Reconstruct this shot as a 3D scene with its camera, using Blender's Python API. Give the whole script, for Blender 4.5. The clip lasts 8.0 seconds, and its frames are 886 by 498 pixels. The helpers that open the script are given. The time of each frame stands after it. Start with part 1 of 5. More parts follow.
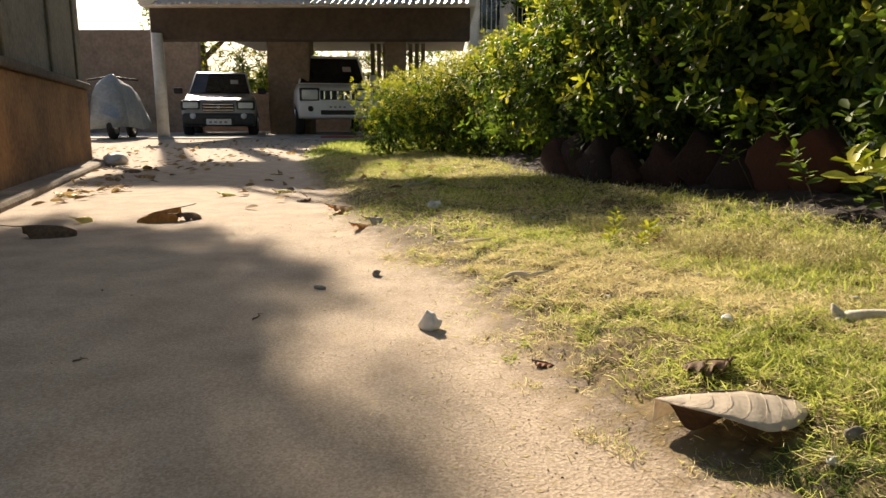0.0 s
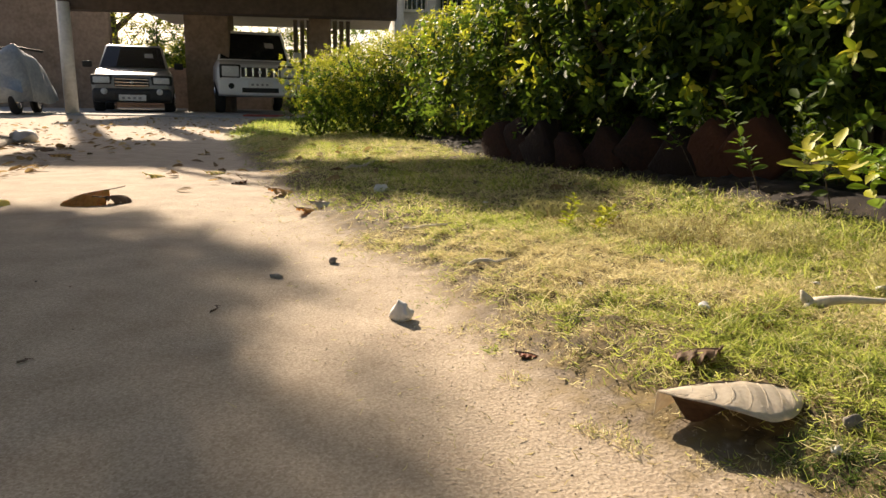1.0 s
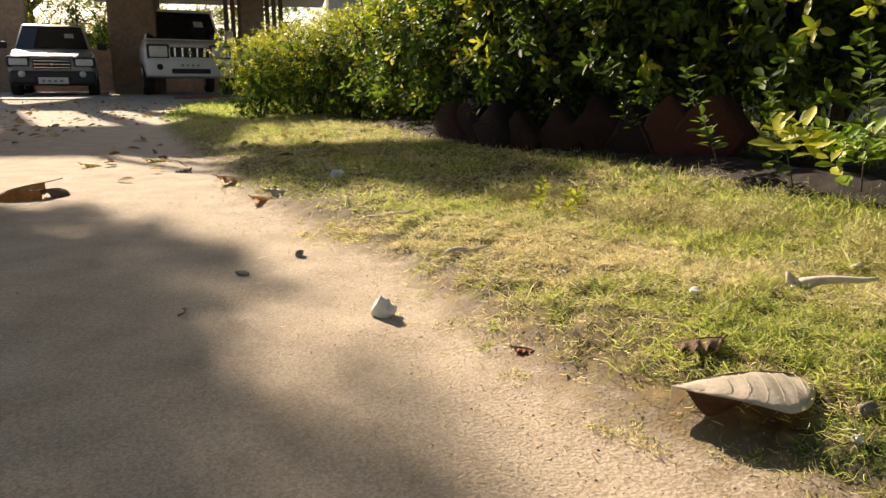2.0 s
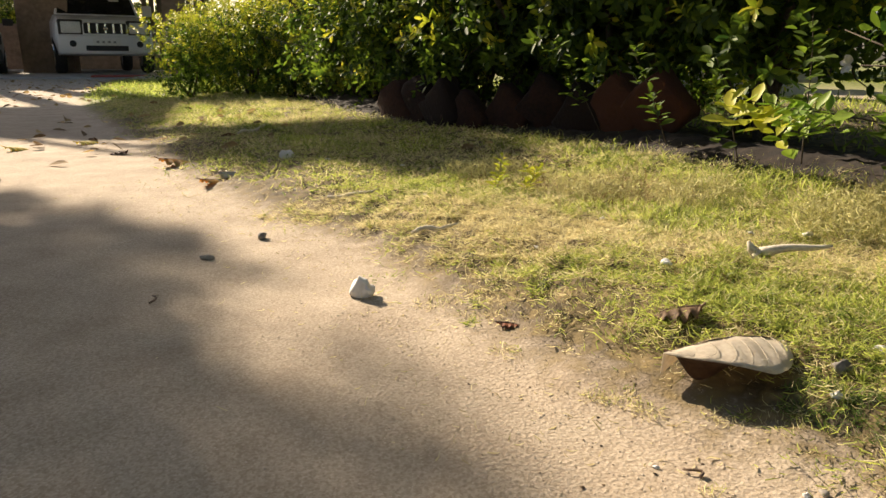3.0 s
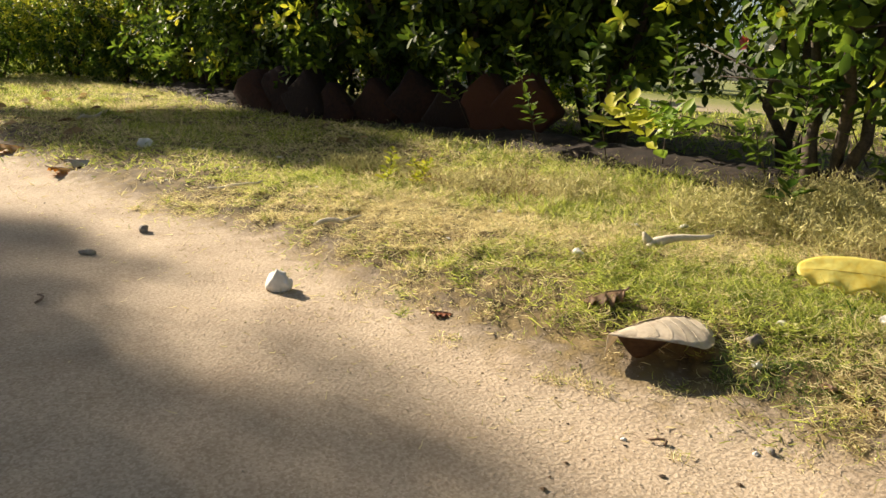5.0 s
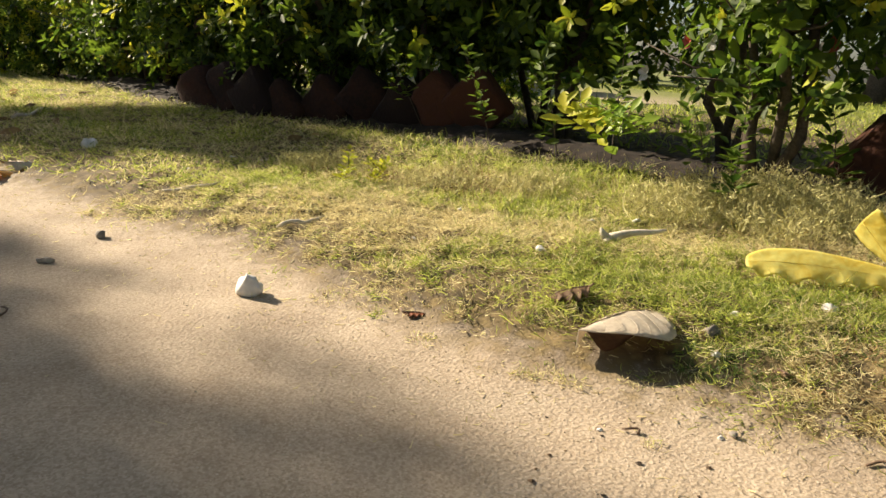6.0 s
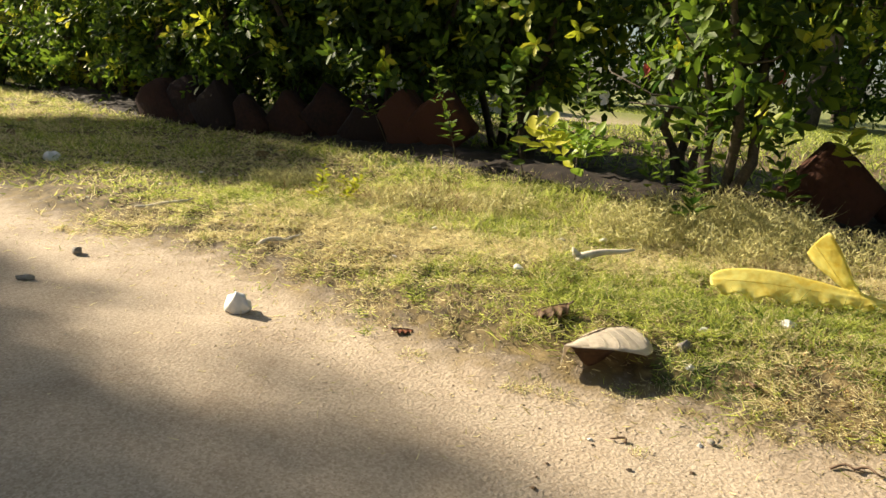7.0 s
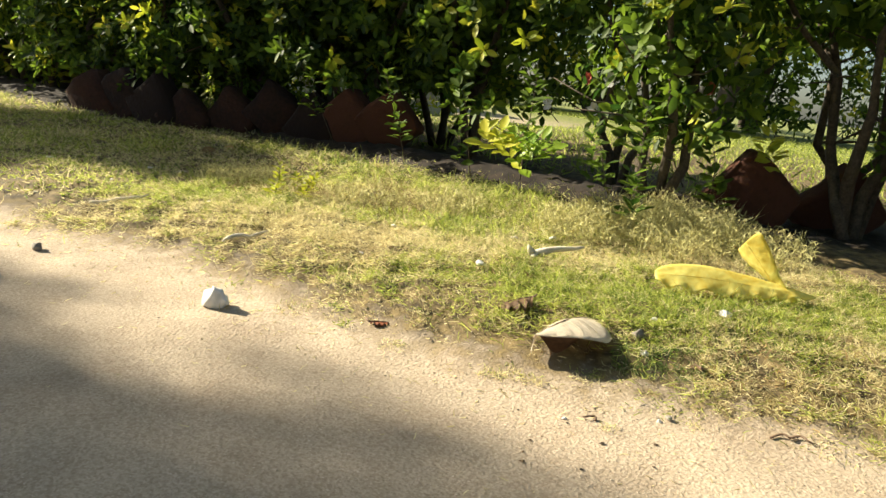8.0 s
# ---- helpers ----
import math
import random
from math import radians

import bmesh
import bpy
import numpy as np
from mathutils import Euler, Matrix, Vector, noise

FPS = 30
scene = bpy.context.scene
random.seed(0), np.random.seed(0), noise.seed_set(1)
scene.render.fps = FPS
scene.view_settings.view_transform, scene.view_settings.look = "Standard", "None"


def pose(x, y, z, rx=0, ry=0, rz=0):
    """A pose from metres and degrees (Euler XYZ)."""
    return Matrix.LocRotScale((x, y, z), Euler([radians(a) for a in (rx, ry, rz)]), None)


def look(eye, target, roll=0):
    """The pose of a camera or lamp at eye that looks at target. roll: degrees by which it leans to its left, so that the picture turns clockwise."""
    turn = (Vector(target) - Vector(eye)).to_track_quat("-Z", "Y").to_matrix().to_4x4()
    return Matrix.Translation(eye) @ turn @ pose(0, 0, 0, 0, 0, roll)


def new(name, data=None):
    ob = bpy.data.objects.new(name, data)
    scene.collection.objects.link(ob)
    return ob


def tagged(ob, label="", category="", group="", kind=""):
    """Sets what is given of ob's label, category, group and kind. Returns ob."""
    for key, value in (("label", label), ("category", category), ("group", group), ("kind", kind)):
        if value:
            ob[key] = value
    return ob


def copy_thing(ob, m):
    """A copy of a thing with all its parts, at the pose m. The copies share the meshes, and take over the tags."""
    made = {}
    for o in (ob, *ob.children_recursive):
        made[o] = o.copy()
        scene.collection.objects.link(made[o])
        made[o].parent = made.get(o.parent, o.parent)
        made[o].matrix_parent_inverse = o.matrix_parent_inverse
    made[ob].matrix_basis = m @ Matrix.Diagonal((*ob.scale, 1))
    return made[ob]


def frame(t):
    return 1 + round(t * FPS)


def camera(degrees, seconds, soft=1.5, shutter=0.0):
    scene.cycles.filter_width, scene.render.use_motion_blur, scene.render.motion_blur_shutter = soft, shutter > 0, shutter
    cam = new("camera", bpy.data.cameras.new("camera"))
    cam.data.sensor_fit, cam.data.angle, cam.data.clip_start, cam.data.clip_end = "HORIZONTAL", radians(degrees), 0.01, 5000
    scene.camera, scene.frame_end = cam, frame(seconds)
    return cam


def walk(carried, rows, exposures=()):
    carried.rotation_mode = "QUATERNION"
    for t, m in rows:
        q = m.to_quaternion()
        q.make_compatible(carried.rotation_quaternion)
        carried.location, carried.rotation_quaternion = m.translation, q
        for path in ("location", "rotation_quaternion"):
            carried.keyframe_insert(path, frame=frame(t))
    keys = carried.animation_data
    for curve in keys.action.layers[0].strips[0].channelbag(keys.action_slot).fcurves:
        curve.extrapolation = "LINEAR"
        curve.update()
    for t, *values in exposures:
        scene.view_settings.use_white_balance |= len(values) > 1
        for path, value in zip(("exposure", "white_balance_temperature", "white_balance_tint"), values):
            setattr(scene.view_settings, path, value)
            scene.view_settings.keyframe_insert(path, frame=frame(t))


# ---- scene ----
cam = camera(64.8, 8.0)
METRES, EYE, TILT, LEAN, TURN = 0.56, 0.32, -10.4, 0.0, 0.0
ROWS = [
    (0.0, 0.0, 0.0, 0.0, 0.0, 0.0, 0.0),
    (0.5, -0.0638, 0.0363, 0.0049, -3.15, -0.78, 0.19),
    (1.0, -0.1295, 0.0673, 0.0169, -6.26, -1.52, 0.09),
    (1.5, -0.1772, 0.1222, 0.0388, -8.61, -2.3, 0.61),
    (3.0, -0.3414, 0.1727, 0.0546, -16.83, -5.29, 2.77),
    (3.5, -0.4046, 0.1931, 0.0393, -19.55, -5.65, 1.9),
    (4.0, -0.466, 0.2263, 0.0323, -23.06, -5.4, 1.78),
    (4.5, -0.5107, 0.2529, 0.0364, -27.21, -5.46, 1.49),
    (6.0, -0.6213, 0.2694, 0.0752, -35.31, -6.9, 2.59),
    (6.5, -0.6721, 0.2662, 0.0905, -37.71, -6.54, 1.99),
    (7.0, -0.736, 0.2729, 0.1001, -39.53, -5.94, 1.81),
    (7.5, -0.822, 0.2741, 0.1029, -42.22, -5.72, 1.23),
    (8.0, -0.8989, 0.2799, 0.1136, -45.78, -6.33, 1.0),
]
walk(cam, [(t, pose(0, 0, EYE, TILT, LEAN, TURN) @ pose(METRES * x, METRES * y, METRES * z, 90 + pitch, roll, yaw)) for t, x, y, z, yaw, pitch, roll in ROWS],
     exposures=[(0.0, 1.08, 6350, 15), (4.5, 1.15, 6300, 12), (7.3, 1.34, 6200, 7), (8.0, 1.54, 6050, 4)])
SUN_TURN, SUN_RISE = 22.0, 27.0     # degrees left of straight ahead, degrees above the horizon
sun_way = Vector((-math.sin(radians(SUN_TURN)) * math.cos(radians(SUN_RISE)), math.cos(radians(SUN_TURN)) * math.cos(radians(SUN_RISE)), math.sin(radians(SUN_RISE))))
world = bpy.data.worlds.new("sky")
scene.world = world
world.use_nodes = True
sky = world.node_tree.nodes.new("ShaderNodeTexSky")
sky.sky_type, sky.sun_disc = "NISHITA", False
sky.sun_elevation, sky.sun_rotation = radians(SUN_RISE), radians(-SUN_TURN)
sky.air_density, sky.dust_density, sky.ozone_density = 1.0, 2.0, 0.4
world.node_tree.links.new(sky.outputs[0], world.node_tree.nodes["Background"].inputs[0])
world.node_tree.nodes["Background"].inputs[1].default_value = 0.05
sun_data = bpy.data.lights.new("sun", "SUN")
sun_data.energy, sun_data.angle, sun_data.color = 5.0, radians(0.5), (1.0, 0.835, 0.61)
sun = new("sun", sun_data)
sun.matrix_world = look((0, 0, 20), Vector((0, 0, 20)) - sun_way)

# ---------------------------------------------------------------- materials


def material(name, dark, light, size=20.0, rough=0.8, bump=0.2, fine=4.0, metal=0.0, coat=0.0, island=False, per_object=False, through_light=0.0, spread=(0.3, 0.7)):
    """A surface with two scales of noise between two colours, relief, and a share of change from piece to piece."""
    m = bpy.data.materials.new(name)
    m.use_nodes = True
    t = m.node_tree
    n, l = t.nodes, t.links
    b = n["Principled BSDF"]
    where = n.new("ShaderNodeTexCoord")
    big, small = n.new("ShaderNodeTexNoise"), n.new("ShaderNodeTexNoise")
    for tex, s in ((big, size), (small, size * fine)):
        tex.inputs["Scale"].default_value, tex.inputs["Detail"].default_value = s, 5.0
        l.new(where.outputs["Object"], tex.inputs["Vector"])
    blend = n.new("ShaderNodeMath")
    blend.operation = "MULTIPLY_ADD"
    l.new(small.outputs["Fac"], blend.inputs[0])
    blend.inputs[1].default_value = 0.45
    half = n.new("ShaderNodeMath")
    half.operation = "MULTIPLY"
    l.new(big.outputs["Fac"], half.inputs[0])
    half.inputs[1].default_value = 0.55
    l.new(half.outputs[0], blend.inputs[2])
    value = blend.outputs[0]
    if island or per_object:
        src = n.new("ShaderNodeNewGeometry").outputs["Random Per Island"] if island else n.new("ShaderNodeObjectInfo").outputs["Random"]
        mix = n.new("ShaderNodeMath")
        mix.operation = "MULTIPLY_ADD"
        l.new(src, mix.inputs[0])
        mix.inputs[1].default_value = 0.6
        shrink = n.new("ShaderNodeMath")
        shrink.operation = "MULTIPLY_ADD"
        l.new(value, shrink.inputs[0])
        shrink.inputs[1].default_value, shrink.inputs[2].default_value = 0.8, -0.2
        l.new(shrink.outputs[0], mix.inputs[2])
        value = mix.outputs[0]
    ramp = n.new("ShaderNodeValToRGB")
    ramp.color_ramp.elements[0].position, ramp.color_ramp.elements[1].position = spread
    ramp.color_ramp.elements[0].color, ramp.color_ramp.elements[1].color = (*dark, 1), (*light, 1)
    l.new(value, ramp.inputs[0])
    l.new(ramp.outputs[0], b.inputs["Base Color"])
    b.inputs["Roughness"].default_value, b.inputs["Metallic"].default_value, b.inputs["Coat Weight"].default_value = rough, metal, coat
    if bump:
        r = n.new("ShaderNodeBump")
        r.inputs["Strength"].default_value, r.inputs["Distance"].default_value = bump, 0.3 / (size * fine)
        l.new(small.outputs["Fac"], r.inputs["Height"])
        l.new(r.outputs[0], b.inputs["Normal"])
    if through_light:
        glow = n.new("ShaderNodeBsdfTranslucent")
        l.new(ramp.outputs[0], glow.inputs[0])
        both = n.new("ShaderNodeMixShader")
        both.inputs[0].default_value = through_light
        l.new(b.outputs[0], both.inputs[1])
        l.new(glow.outputs[0], both.inputs[2])
        l.new(both.outputs[0], n["Material Output"].inputs["Surface"])
    return m


def glass(name, tint, rough=0.03):
    m = bpy.data.materials.new(name)
    m.use_nodes = True
    b = m.node_tree.nodes["Principled BSDF"]
    b.inputs["Base Color"].default_value, b.inputs["Roughness"].default_value = (*tint, 1), rough
    b.inputs["Transmission Weight"].default_value, b.inputs["IOR"].default_value = 1.0, 1.45
    return m


# ---------------------------------------------------------------- the lie of the land
EDGE_Y = (-6.0, 0.0, 0.46, 0.70, 0.95, 1.30, 1.60, 2.30, 3.0, 4.7, 6.5, 9.0, 12.0)
EDGE_X = (2.6, 0.52, 0.25, 0.13, 0.07, 0.01, -0.12, -0.36, -0.52, -0.95, -1.35, -1.6, -1.7)


def smooth(a):
    a = np.clip(a, 0, 1)
    return a * a * (3 - 2 * a)


def edge(y):
    """Where the lawn begins, going right from the path."""
    return np.interp(y, EDGE_Y, EDGE_X)


def wave(x, y, s, k=0.0):
    return (np.sin(x * s + 1.3 + k) * np.cos(y * s * 1.13 + 0.7 * k) + 0.5 * np.sin((x + y) * s * 2.1 + k) + 0.35 * np.cos((x - 1.7 * y) * s * 3.3 + 2 * k)) / 1.85


def bank(y):
    """The middle of the soil mound and its shade-darkened strip under the hedge."""
    return np.interp(y, (0.0, 0.7, 1.1, 1.6, 2.0, 2.43, 2.9, 3.3, 4.2, 5.2), (1.75, 1.40, 1.12, 0.98, 1.0, 0.88, 0.60, 0.52, 0.44, 0.3))


def ground_z(x, y):
    d = x - edge(y)
    z = 0.050 * smooth((d + 0.06) / 0.36) + 0.035 * smooth((d - 0.58) / 0.35)
    z = z + 0.055 * np.exp(-((x - bank(y)) / 0.13) ** 2) * smooth((y - 0.7) / 0.25) * smooth((4.6 - y) / 0.5)
    lawn = smooth((d + 0.05) / 0.15)
    near = np.clip(1.5 - np.hypot(x, y) / 8, 0, 1)
    return z + near * (lawn * (0.006 * wave(x, y, 9) + 0.004 * wave(x, y, 23, 2) + 0.006 * wave(x, y, 58, 4)) + (1 - lawn) * (0.0025 * wave(x, y, 6, 1) + 0.0012 * wave(x, y, 31, 3)))


# ---------------------------------------------------------------- mesh helpers


def part(name, bm, mat, parent=None, label="", shade=True):
    """Links a bmesh as one mesh object, under a thing or a part if there is one."""
    me = bpy.data.meshes.new(name)
    bm.normal_update()
    bm.to_mesh(me)
    bm.free()
    me.materials.append(mat)
    if shade:
        me.polygons.foreach_set("use_smooth", [True] * len(me.polygons))
    ob = new(name, me)
    ob.parent = parent
    if label:
        tagged(ob, label)
    return ob


def thing(name, label, category, m=None, group="", kind=""):
    ob = tagged(new(name), label, category, group, kind)
    ob.empty_display_size = 0.1
    if m is not None:
        ob.matrix_basis = m
    return ob


def mesh_of(name, verts, faces, mat, shade=True):
    """One mesh from arrays: verts (n, 3); faces a list of int arrays (k, corners)."""
    me = bpy.data.meshes.new(name)
    verts = np.asarray(verts, np.float32)
    me.vertices.add(len(verts))
    me.vertices.foreach_set("co", verts.ravel())
    loops = np.concatenate([f.ravel() for f in faces]).astype(np.int32)
    counts = np.concatenate([np.full(len(f), f.shape[1]) for f in faces]).astype(np.int32)
    starts = np.concatenate([[0], np.cumsum(counts)[:-1]]).astype(np.int32)
    me.loops.add(len(loops))
    me.loops.foreach_set("vertex_index", loops)
    me.polygons.add(len(counts))
    me.polygons.foreach_set("loop_start", starts)
    me.polygons.foreach_set("use_smooth", np.full(len(counts), shade))
    me.update(calc_edges=True)
    me.materials.append(mat)
    return me


def scattered(name, template, faces, frames, places, mat, shade=True):
    """Many copies of a small template in one mesh: frames (n, 3, 3) with the scale in them, places (n, 3)."""
    template = np.asarray(template, float)
    n, k = len(places), len(template)
    v = np.einsum("nij,kj->nki", frames, template) + places[:, None, :]
    out = []
    for f in faces:
        f = np.asarray(f)
        out.append((f[None] + (np.arange(n) * k)[:, None, None]).reshape(-1, f.shape[1]))
    return mesh_of(name, v.reshape(-1, 3), out, mat, shade)


def frames_along(ways, ups, sizes, widths=None):
    """Frames whose y runs along ways, with z near ups."""
    y = ways / np.linalg.norm(ways, axis=1, keepdims=True)
    x = np.cross(y, ups)
    x /= np.linalg.norm(x, axis=1, keepdims=True) + 1e-9
    z = np.cross(x, y)
    s = sizes[:, None]
    w = s if widths is None else widths[:, None]
    return np.stack([x * w, y * s, z * s], axis=2)


LEAF_V = ((0, 0, 0), (0, 0.5, -0.05), (0, 1.0, -0.10), (-0.17, 0.30, 0.04), (-0.24, 0.62, 0.03), (-0.12, 0.88, -0.04), (0.17, 0.30, 0.04), (0.24, 0.62, 0.03), (0.12, 0.88, -0.04))
LEAF_F = (((0, 1, 4, 3), (1, 2, 5, 4), (1, 0, 6, 7), (2, 1, 7, 8)),)
LEAF_FAR_V = ((0, 0, 0), (0, 1.0, -0.10), (-0.23, 0.50, 0.04), (0.23, 0.50, 0.04))
LEAF_FAR_F = (((0, 1, 2), (1, 0, 3)),)
LEAF_MID_V = ((0, 0, 0), (0, 1.0, -0.10), (-0.21, 0.36, 0.04), (-0.18, 0.74, -0.01), (0.21, 0.36, 0.04), (0.18, 0.74, -0.01))
LEAF_MID_F = (((0, 1, 3, 2), (1, 0, 4, 5)),)
BLADE_V = ((-0.5, 0, 0), (0.5, 0, 0), (-0.45, 0.5, 0.16), (0.45, 0.5, 0.16), (0, 0.74, 0.62))
BLADE_F = (((0, 1, 3, 2),), ((2, 3, 4),))


def box(bm, lo, hi, bevel=0.0, m=None):
    made = bmesh.ops.create_cube(bm, size=1.0)["verts"]
    lo, hi = Vector(lo), Vector(hi)
    for v in made:
        v.co = Vector([lo[i] + (v.co[i] + 0.5) * (hi[i] - lo[i]) for i in range(3)])
    if bevel:
        edges = {e for v in made for e in v.link_edges}
        made = bmesh.ops.bevel(bm, geom=list(edges), offset=bevel, segments=2, affect="EDGES", profile=0.5)["verts"]
    if m is not None:
        bmesh.ops.transform(bm, matrix=m, verts=[v for v in made if v.is_valid])
    return bm


def tube(bm, points, radii, sides=7):
    """A tapered tube through points, closed at both ends."""
    rings = []
    for i, p in enumerate(points):
        p = Vector(p)
        way = Vector(points[min(i + 1, len(points) - 1)]) - Vector(points[max(i - 1, 0)])
        q = way.to_track_quat("Z", "Y")
        rings.append([bm.verts.new(p + q @ Vector((radii[i] * math.cos(a), radii[i] * math.sin(a), 0))) for a in [2 * math.pi * k / sides for k in range(sides)]])
    for a, b in zip(rings, rings[1:]):
        for k in range(sides):
            bm.faces.new((a[k], a[(k + 1) % sides], b[(k + 1) % sides], b[k]))
    bm.faces.new(rings[0][::-1])
    bm.faces.new(rings[-1])
    return bm


def slab(bm, outline, z0, z1):
    """An outline in x and y raised from z0 to z1."""
    low, high = [bm.verts.new((x, y, z0)) for x, y in outline], [bm.verts.new((x, y, z1)) for x, y in outline]
    n = len(outline)
    for k in range(n):
        bm.faces.new((low[k], low[(k + 1) % n], high[(k + 1) % n], high[k]))
    bm.faces.new(low[::-1])
    bm.faces.new(high)
    return bm


def roughened(bm, amount, size, seed=0.0):
    for v in bm.verts:
        v.co += Vector(noise.noise_vector(v.co * size + Vector((seed, seed * 1.7, 0)))) * amount
    return bm

# ---------------------------------------------------------------- ground


def ground_material():
    m = material("packed_sand", (0.39, 0.305, 0.215), (0.61, 0.505, 0.375), size=9.0, rough=0.95, bump=1.0, fine=26.0, spread=(0.32, 0.68))
    t = m.node_tree
    n, l = t.nodes, t.links
    b = n["Principled BSDF"]
    sand = b.inputs["Base Color"].links[0].from_socket
    b.inputs["Normal"].links[0].from_node.inputs["Distance"].default_value = 0.0017
    where = n.new("ShaderNodeTexCoord")
    lawn = n.new("ShaderNodeAttribute")
    lawn.attribute_name = "lawn"
    # litter and soil under the grass
    tex = n.new("ShaderNodeTexNoise")
    tex.inputs["Scale"].default_value, tex.inputs["Detail"].default_value = 38.0, 6.0
    l.new(where.outputs["Object"], tex.inputs["Vector"])
    soil = n.new("ShaderNodeValToRGB")
    soil.color_ramp.elements[0].position, soil.color_ramp.elements[1].position = 0.35, 0.7
    soil.color_ramp.elements[0].color, soil.color_ramp.elements[1].color = (0.05, 0.036, 0.016, 1), (0.26, 0.19, 0.08, 1)
    l.new(tex.outputs["Fac"], soil.inputs[0])
    # far off the blades merge into a green and straw colour
    far = n.new("ShaderNodeAttribute")
    far.attribute_name = "meadow"
    green = n.new("ShaderNodeValToRGB")
    green.color_ramp.elements[0].position, green.color_ramp.elements[1].position = 0.3, 0.7
    green.color_ramp.elements[0].color, green.color_ramp.elements[1].color = (0.06, 0.10, 0.015, 1), (0.30, 0.30, 0.07, 1)
    l.new(tex.outputs["Fac"], green.inputs[0])
    turf = n.new("ShaderNodeMix")
    turf.data_type = "RGBA"
    l.new(far.outputs["Fac"], turf.inputs["Factor"])
    l.new(soil.outputs[0], turf.inputs["A"])
    l.new(green.outputs[0], turf.inputs["B"])
    # grit: dark and pale grains on the sand
    grit = n.new("ShaderNodeTexVoronoi")
    grit.inputs["Scale"].default_value = 430.0
    l.new(where.outputs["Object"], grit.inputs["Vector"])
    grain = n.new("ShaderNodeValToRGB")
    grain.color_ramp.elements[0].position, grain.color_ramp.elements[1].position = 0.15, 0.8
    grain.color_ramp.elements[0].color, grain.color_ramp.elements[1].color = (0.66, 0.63, 0.58, 1), (1.0, 1.0, 1.0, 1)
    l.new(grit.outputs["Color"], grain.inputs[0])
    speck = n.new("ShaderNodeMix")
    speck.data_type, speck.blend_type = "RGBA", "MULTIPLY"
    speck.inputs["Factor"].default_value = 0.85
    l.new(sand, speck.inputs["A"])
    l.new(grain.outputs[0], speck.inputs["B"])
    # ragged border between the two
    rag = n.new("ShaderNodeMath")
    rag.operation = "MULTIPLY_ADD"
    rag.inputs[1].default_value = 0.9
    l.new(tex.outputs["Fac"], rag.inputs[0])
    shift = n.new("ShaderNodeMath")
    shift.operation = "ADD"
    shift.inputs[1].default_value = -0.45
    l.new(lawn.outputs["Fac"], shift.inputs[0])
    l.new(shift.outputs[0], rag.inputs[2])
    share = n.new("ShaderNodeValToRGB")
    share.color_ramp.elements[0].position, share.color_ramp.elements[1].position = 0.3, 0.75
    l.new(rag.outputs[0], share.inputs[0])
    final = n.new("ShaderNodeMix")
    final.data_type = "RGBA"
    l.new(share.outputs[0], final.inputs["Factor"])
    l.new(speck.outputs["Result"], final.inputs["A"])
    l.new(turf.outputs["Result"], final.inputs["B"])
    # dark soil at the hedge's foot, its colour deepened to stand for shade
    bed_shade = n.new("ShaderNodeAttribute")
    bed_shade.attribute_name = "bed_shade"
    shaded_soil = n.new("ShaderNodeValToRGB")
    shaded_soil.color_ramp.elements[0].position, shaded_soil.color_ramp.elements[1].position = 0.35, 0.75
    shaded_soil.color_ramp.elements[0].color, shaded_soil.color_ramp.elements[1].color = (0.010, 0.0065, 0.004, 1), (0.038, 0.024, 0.014, 1)
    l.new(tex.outputs["Fac"], shaded_soil.inputs[0])
    darkened = n.new("ShaderNodeMix")
    darkened.data_type = "RGBA"
    l.new(bed_shade.outputs["Fac"], darkened.inputs["Factor"])
    l.new(final.outputs["Result"], darkened.inputs["A"])
    l.new(shaded_soil.outputs[0], darkened.inputs["B"])
    l.new(darkened.outputs["Result"], b.inputs["Base Color"])
    return m


def build_ground():
    xs = np.unique(np.round(np.concatenate([np.linspace(-900, -60, 9), np.linspace(-60, -4, 20), np.arange(-4, -1, 0.08), np.arange(-1, 1.6, 0.02), np.arange(1.6, 4, 0.1), np.linspace(4, 60, 20), np.linspace(60, 900, 9)]), 4))
    ys = np.unique(np.round(np.concatenate([np.linspace(-900, -40, 8), np.linspace(-40, -0.5, 16), np.arange(-0.5, 3.0, 0.02), np.arange(3.0, 8, 0.08), np.linspace(8, 60, 30), np.linspace(60, 1500, 9)]), 4))
    gx, gy = np.meshgrid(xs, ys)
    v = np.stack([gx, gy, ground_z(gx, gy)], -1).reshape(-1, 3)
    w, h = len(xs), len(ys)
    i = (np.arange(h - 1)[:, None] * w + np.arange(w - 1)[None]).ravel()
    me = mesh_of("ground", v, [np.stack([i, i + 1, i + 1 + w, i + w], 1)], ground_material())
    lawn = smooth((gx - edge(gy) + 0.12) / 0.30).ravel() * ((gy.ravel() < 11) | (gx.ravel() > 3.4))
    lawn *= 1 - (smooth((gx - 3.7) / 0.5) * smooth((7.0 - gx) / 0.4) * smooth((gy - 3.3) / 0.5)).ravel()
    # strip under the hedge where the soil colour takes on shade
    bed_shade = (smooth((gx - bank(gy) + 0.24) / 0.14) * smooth((bank(gy) + 0.62 - gx) / 0.25) * smooth((gy + 0.4) / 0.4) * smooth((5.6 - gy) / 0.5)).ravel()
    far = smooth((np.hypot(gx, gy) - 3.5) / 3.0).ravel()
    for key, values in (("lawn", lawn), ("meadow", far), ("bed_shade", bed_shade)):
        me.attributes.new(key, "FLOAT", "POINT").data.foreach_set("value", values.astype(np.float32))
    return tagged(new("ground", me), "pale packed sand drive beside patchy dry lawn", "ground", kind="structure")


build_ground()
rng = np.random.default_rng(7)

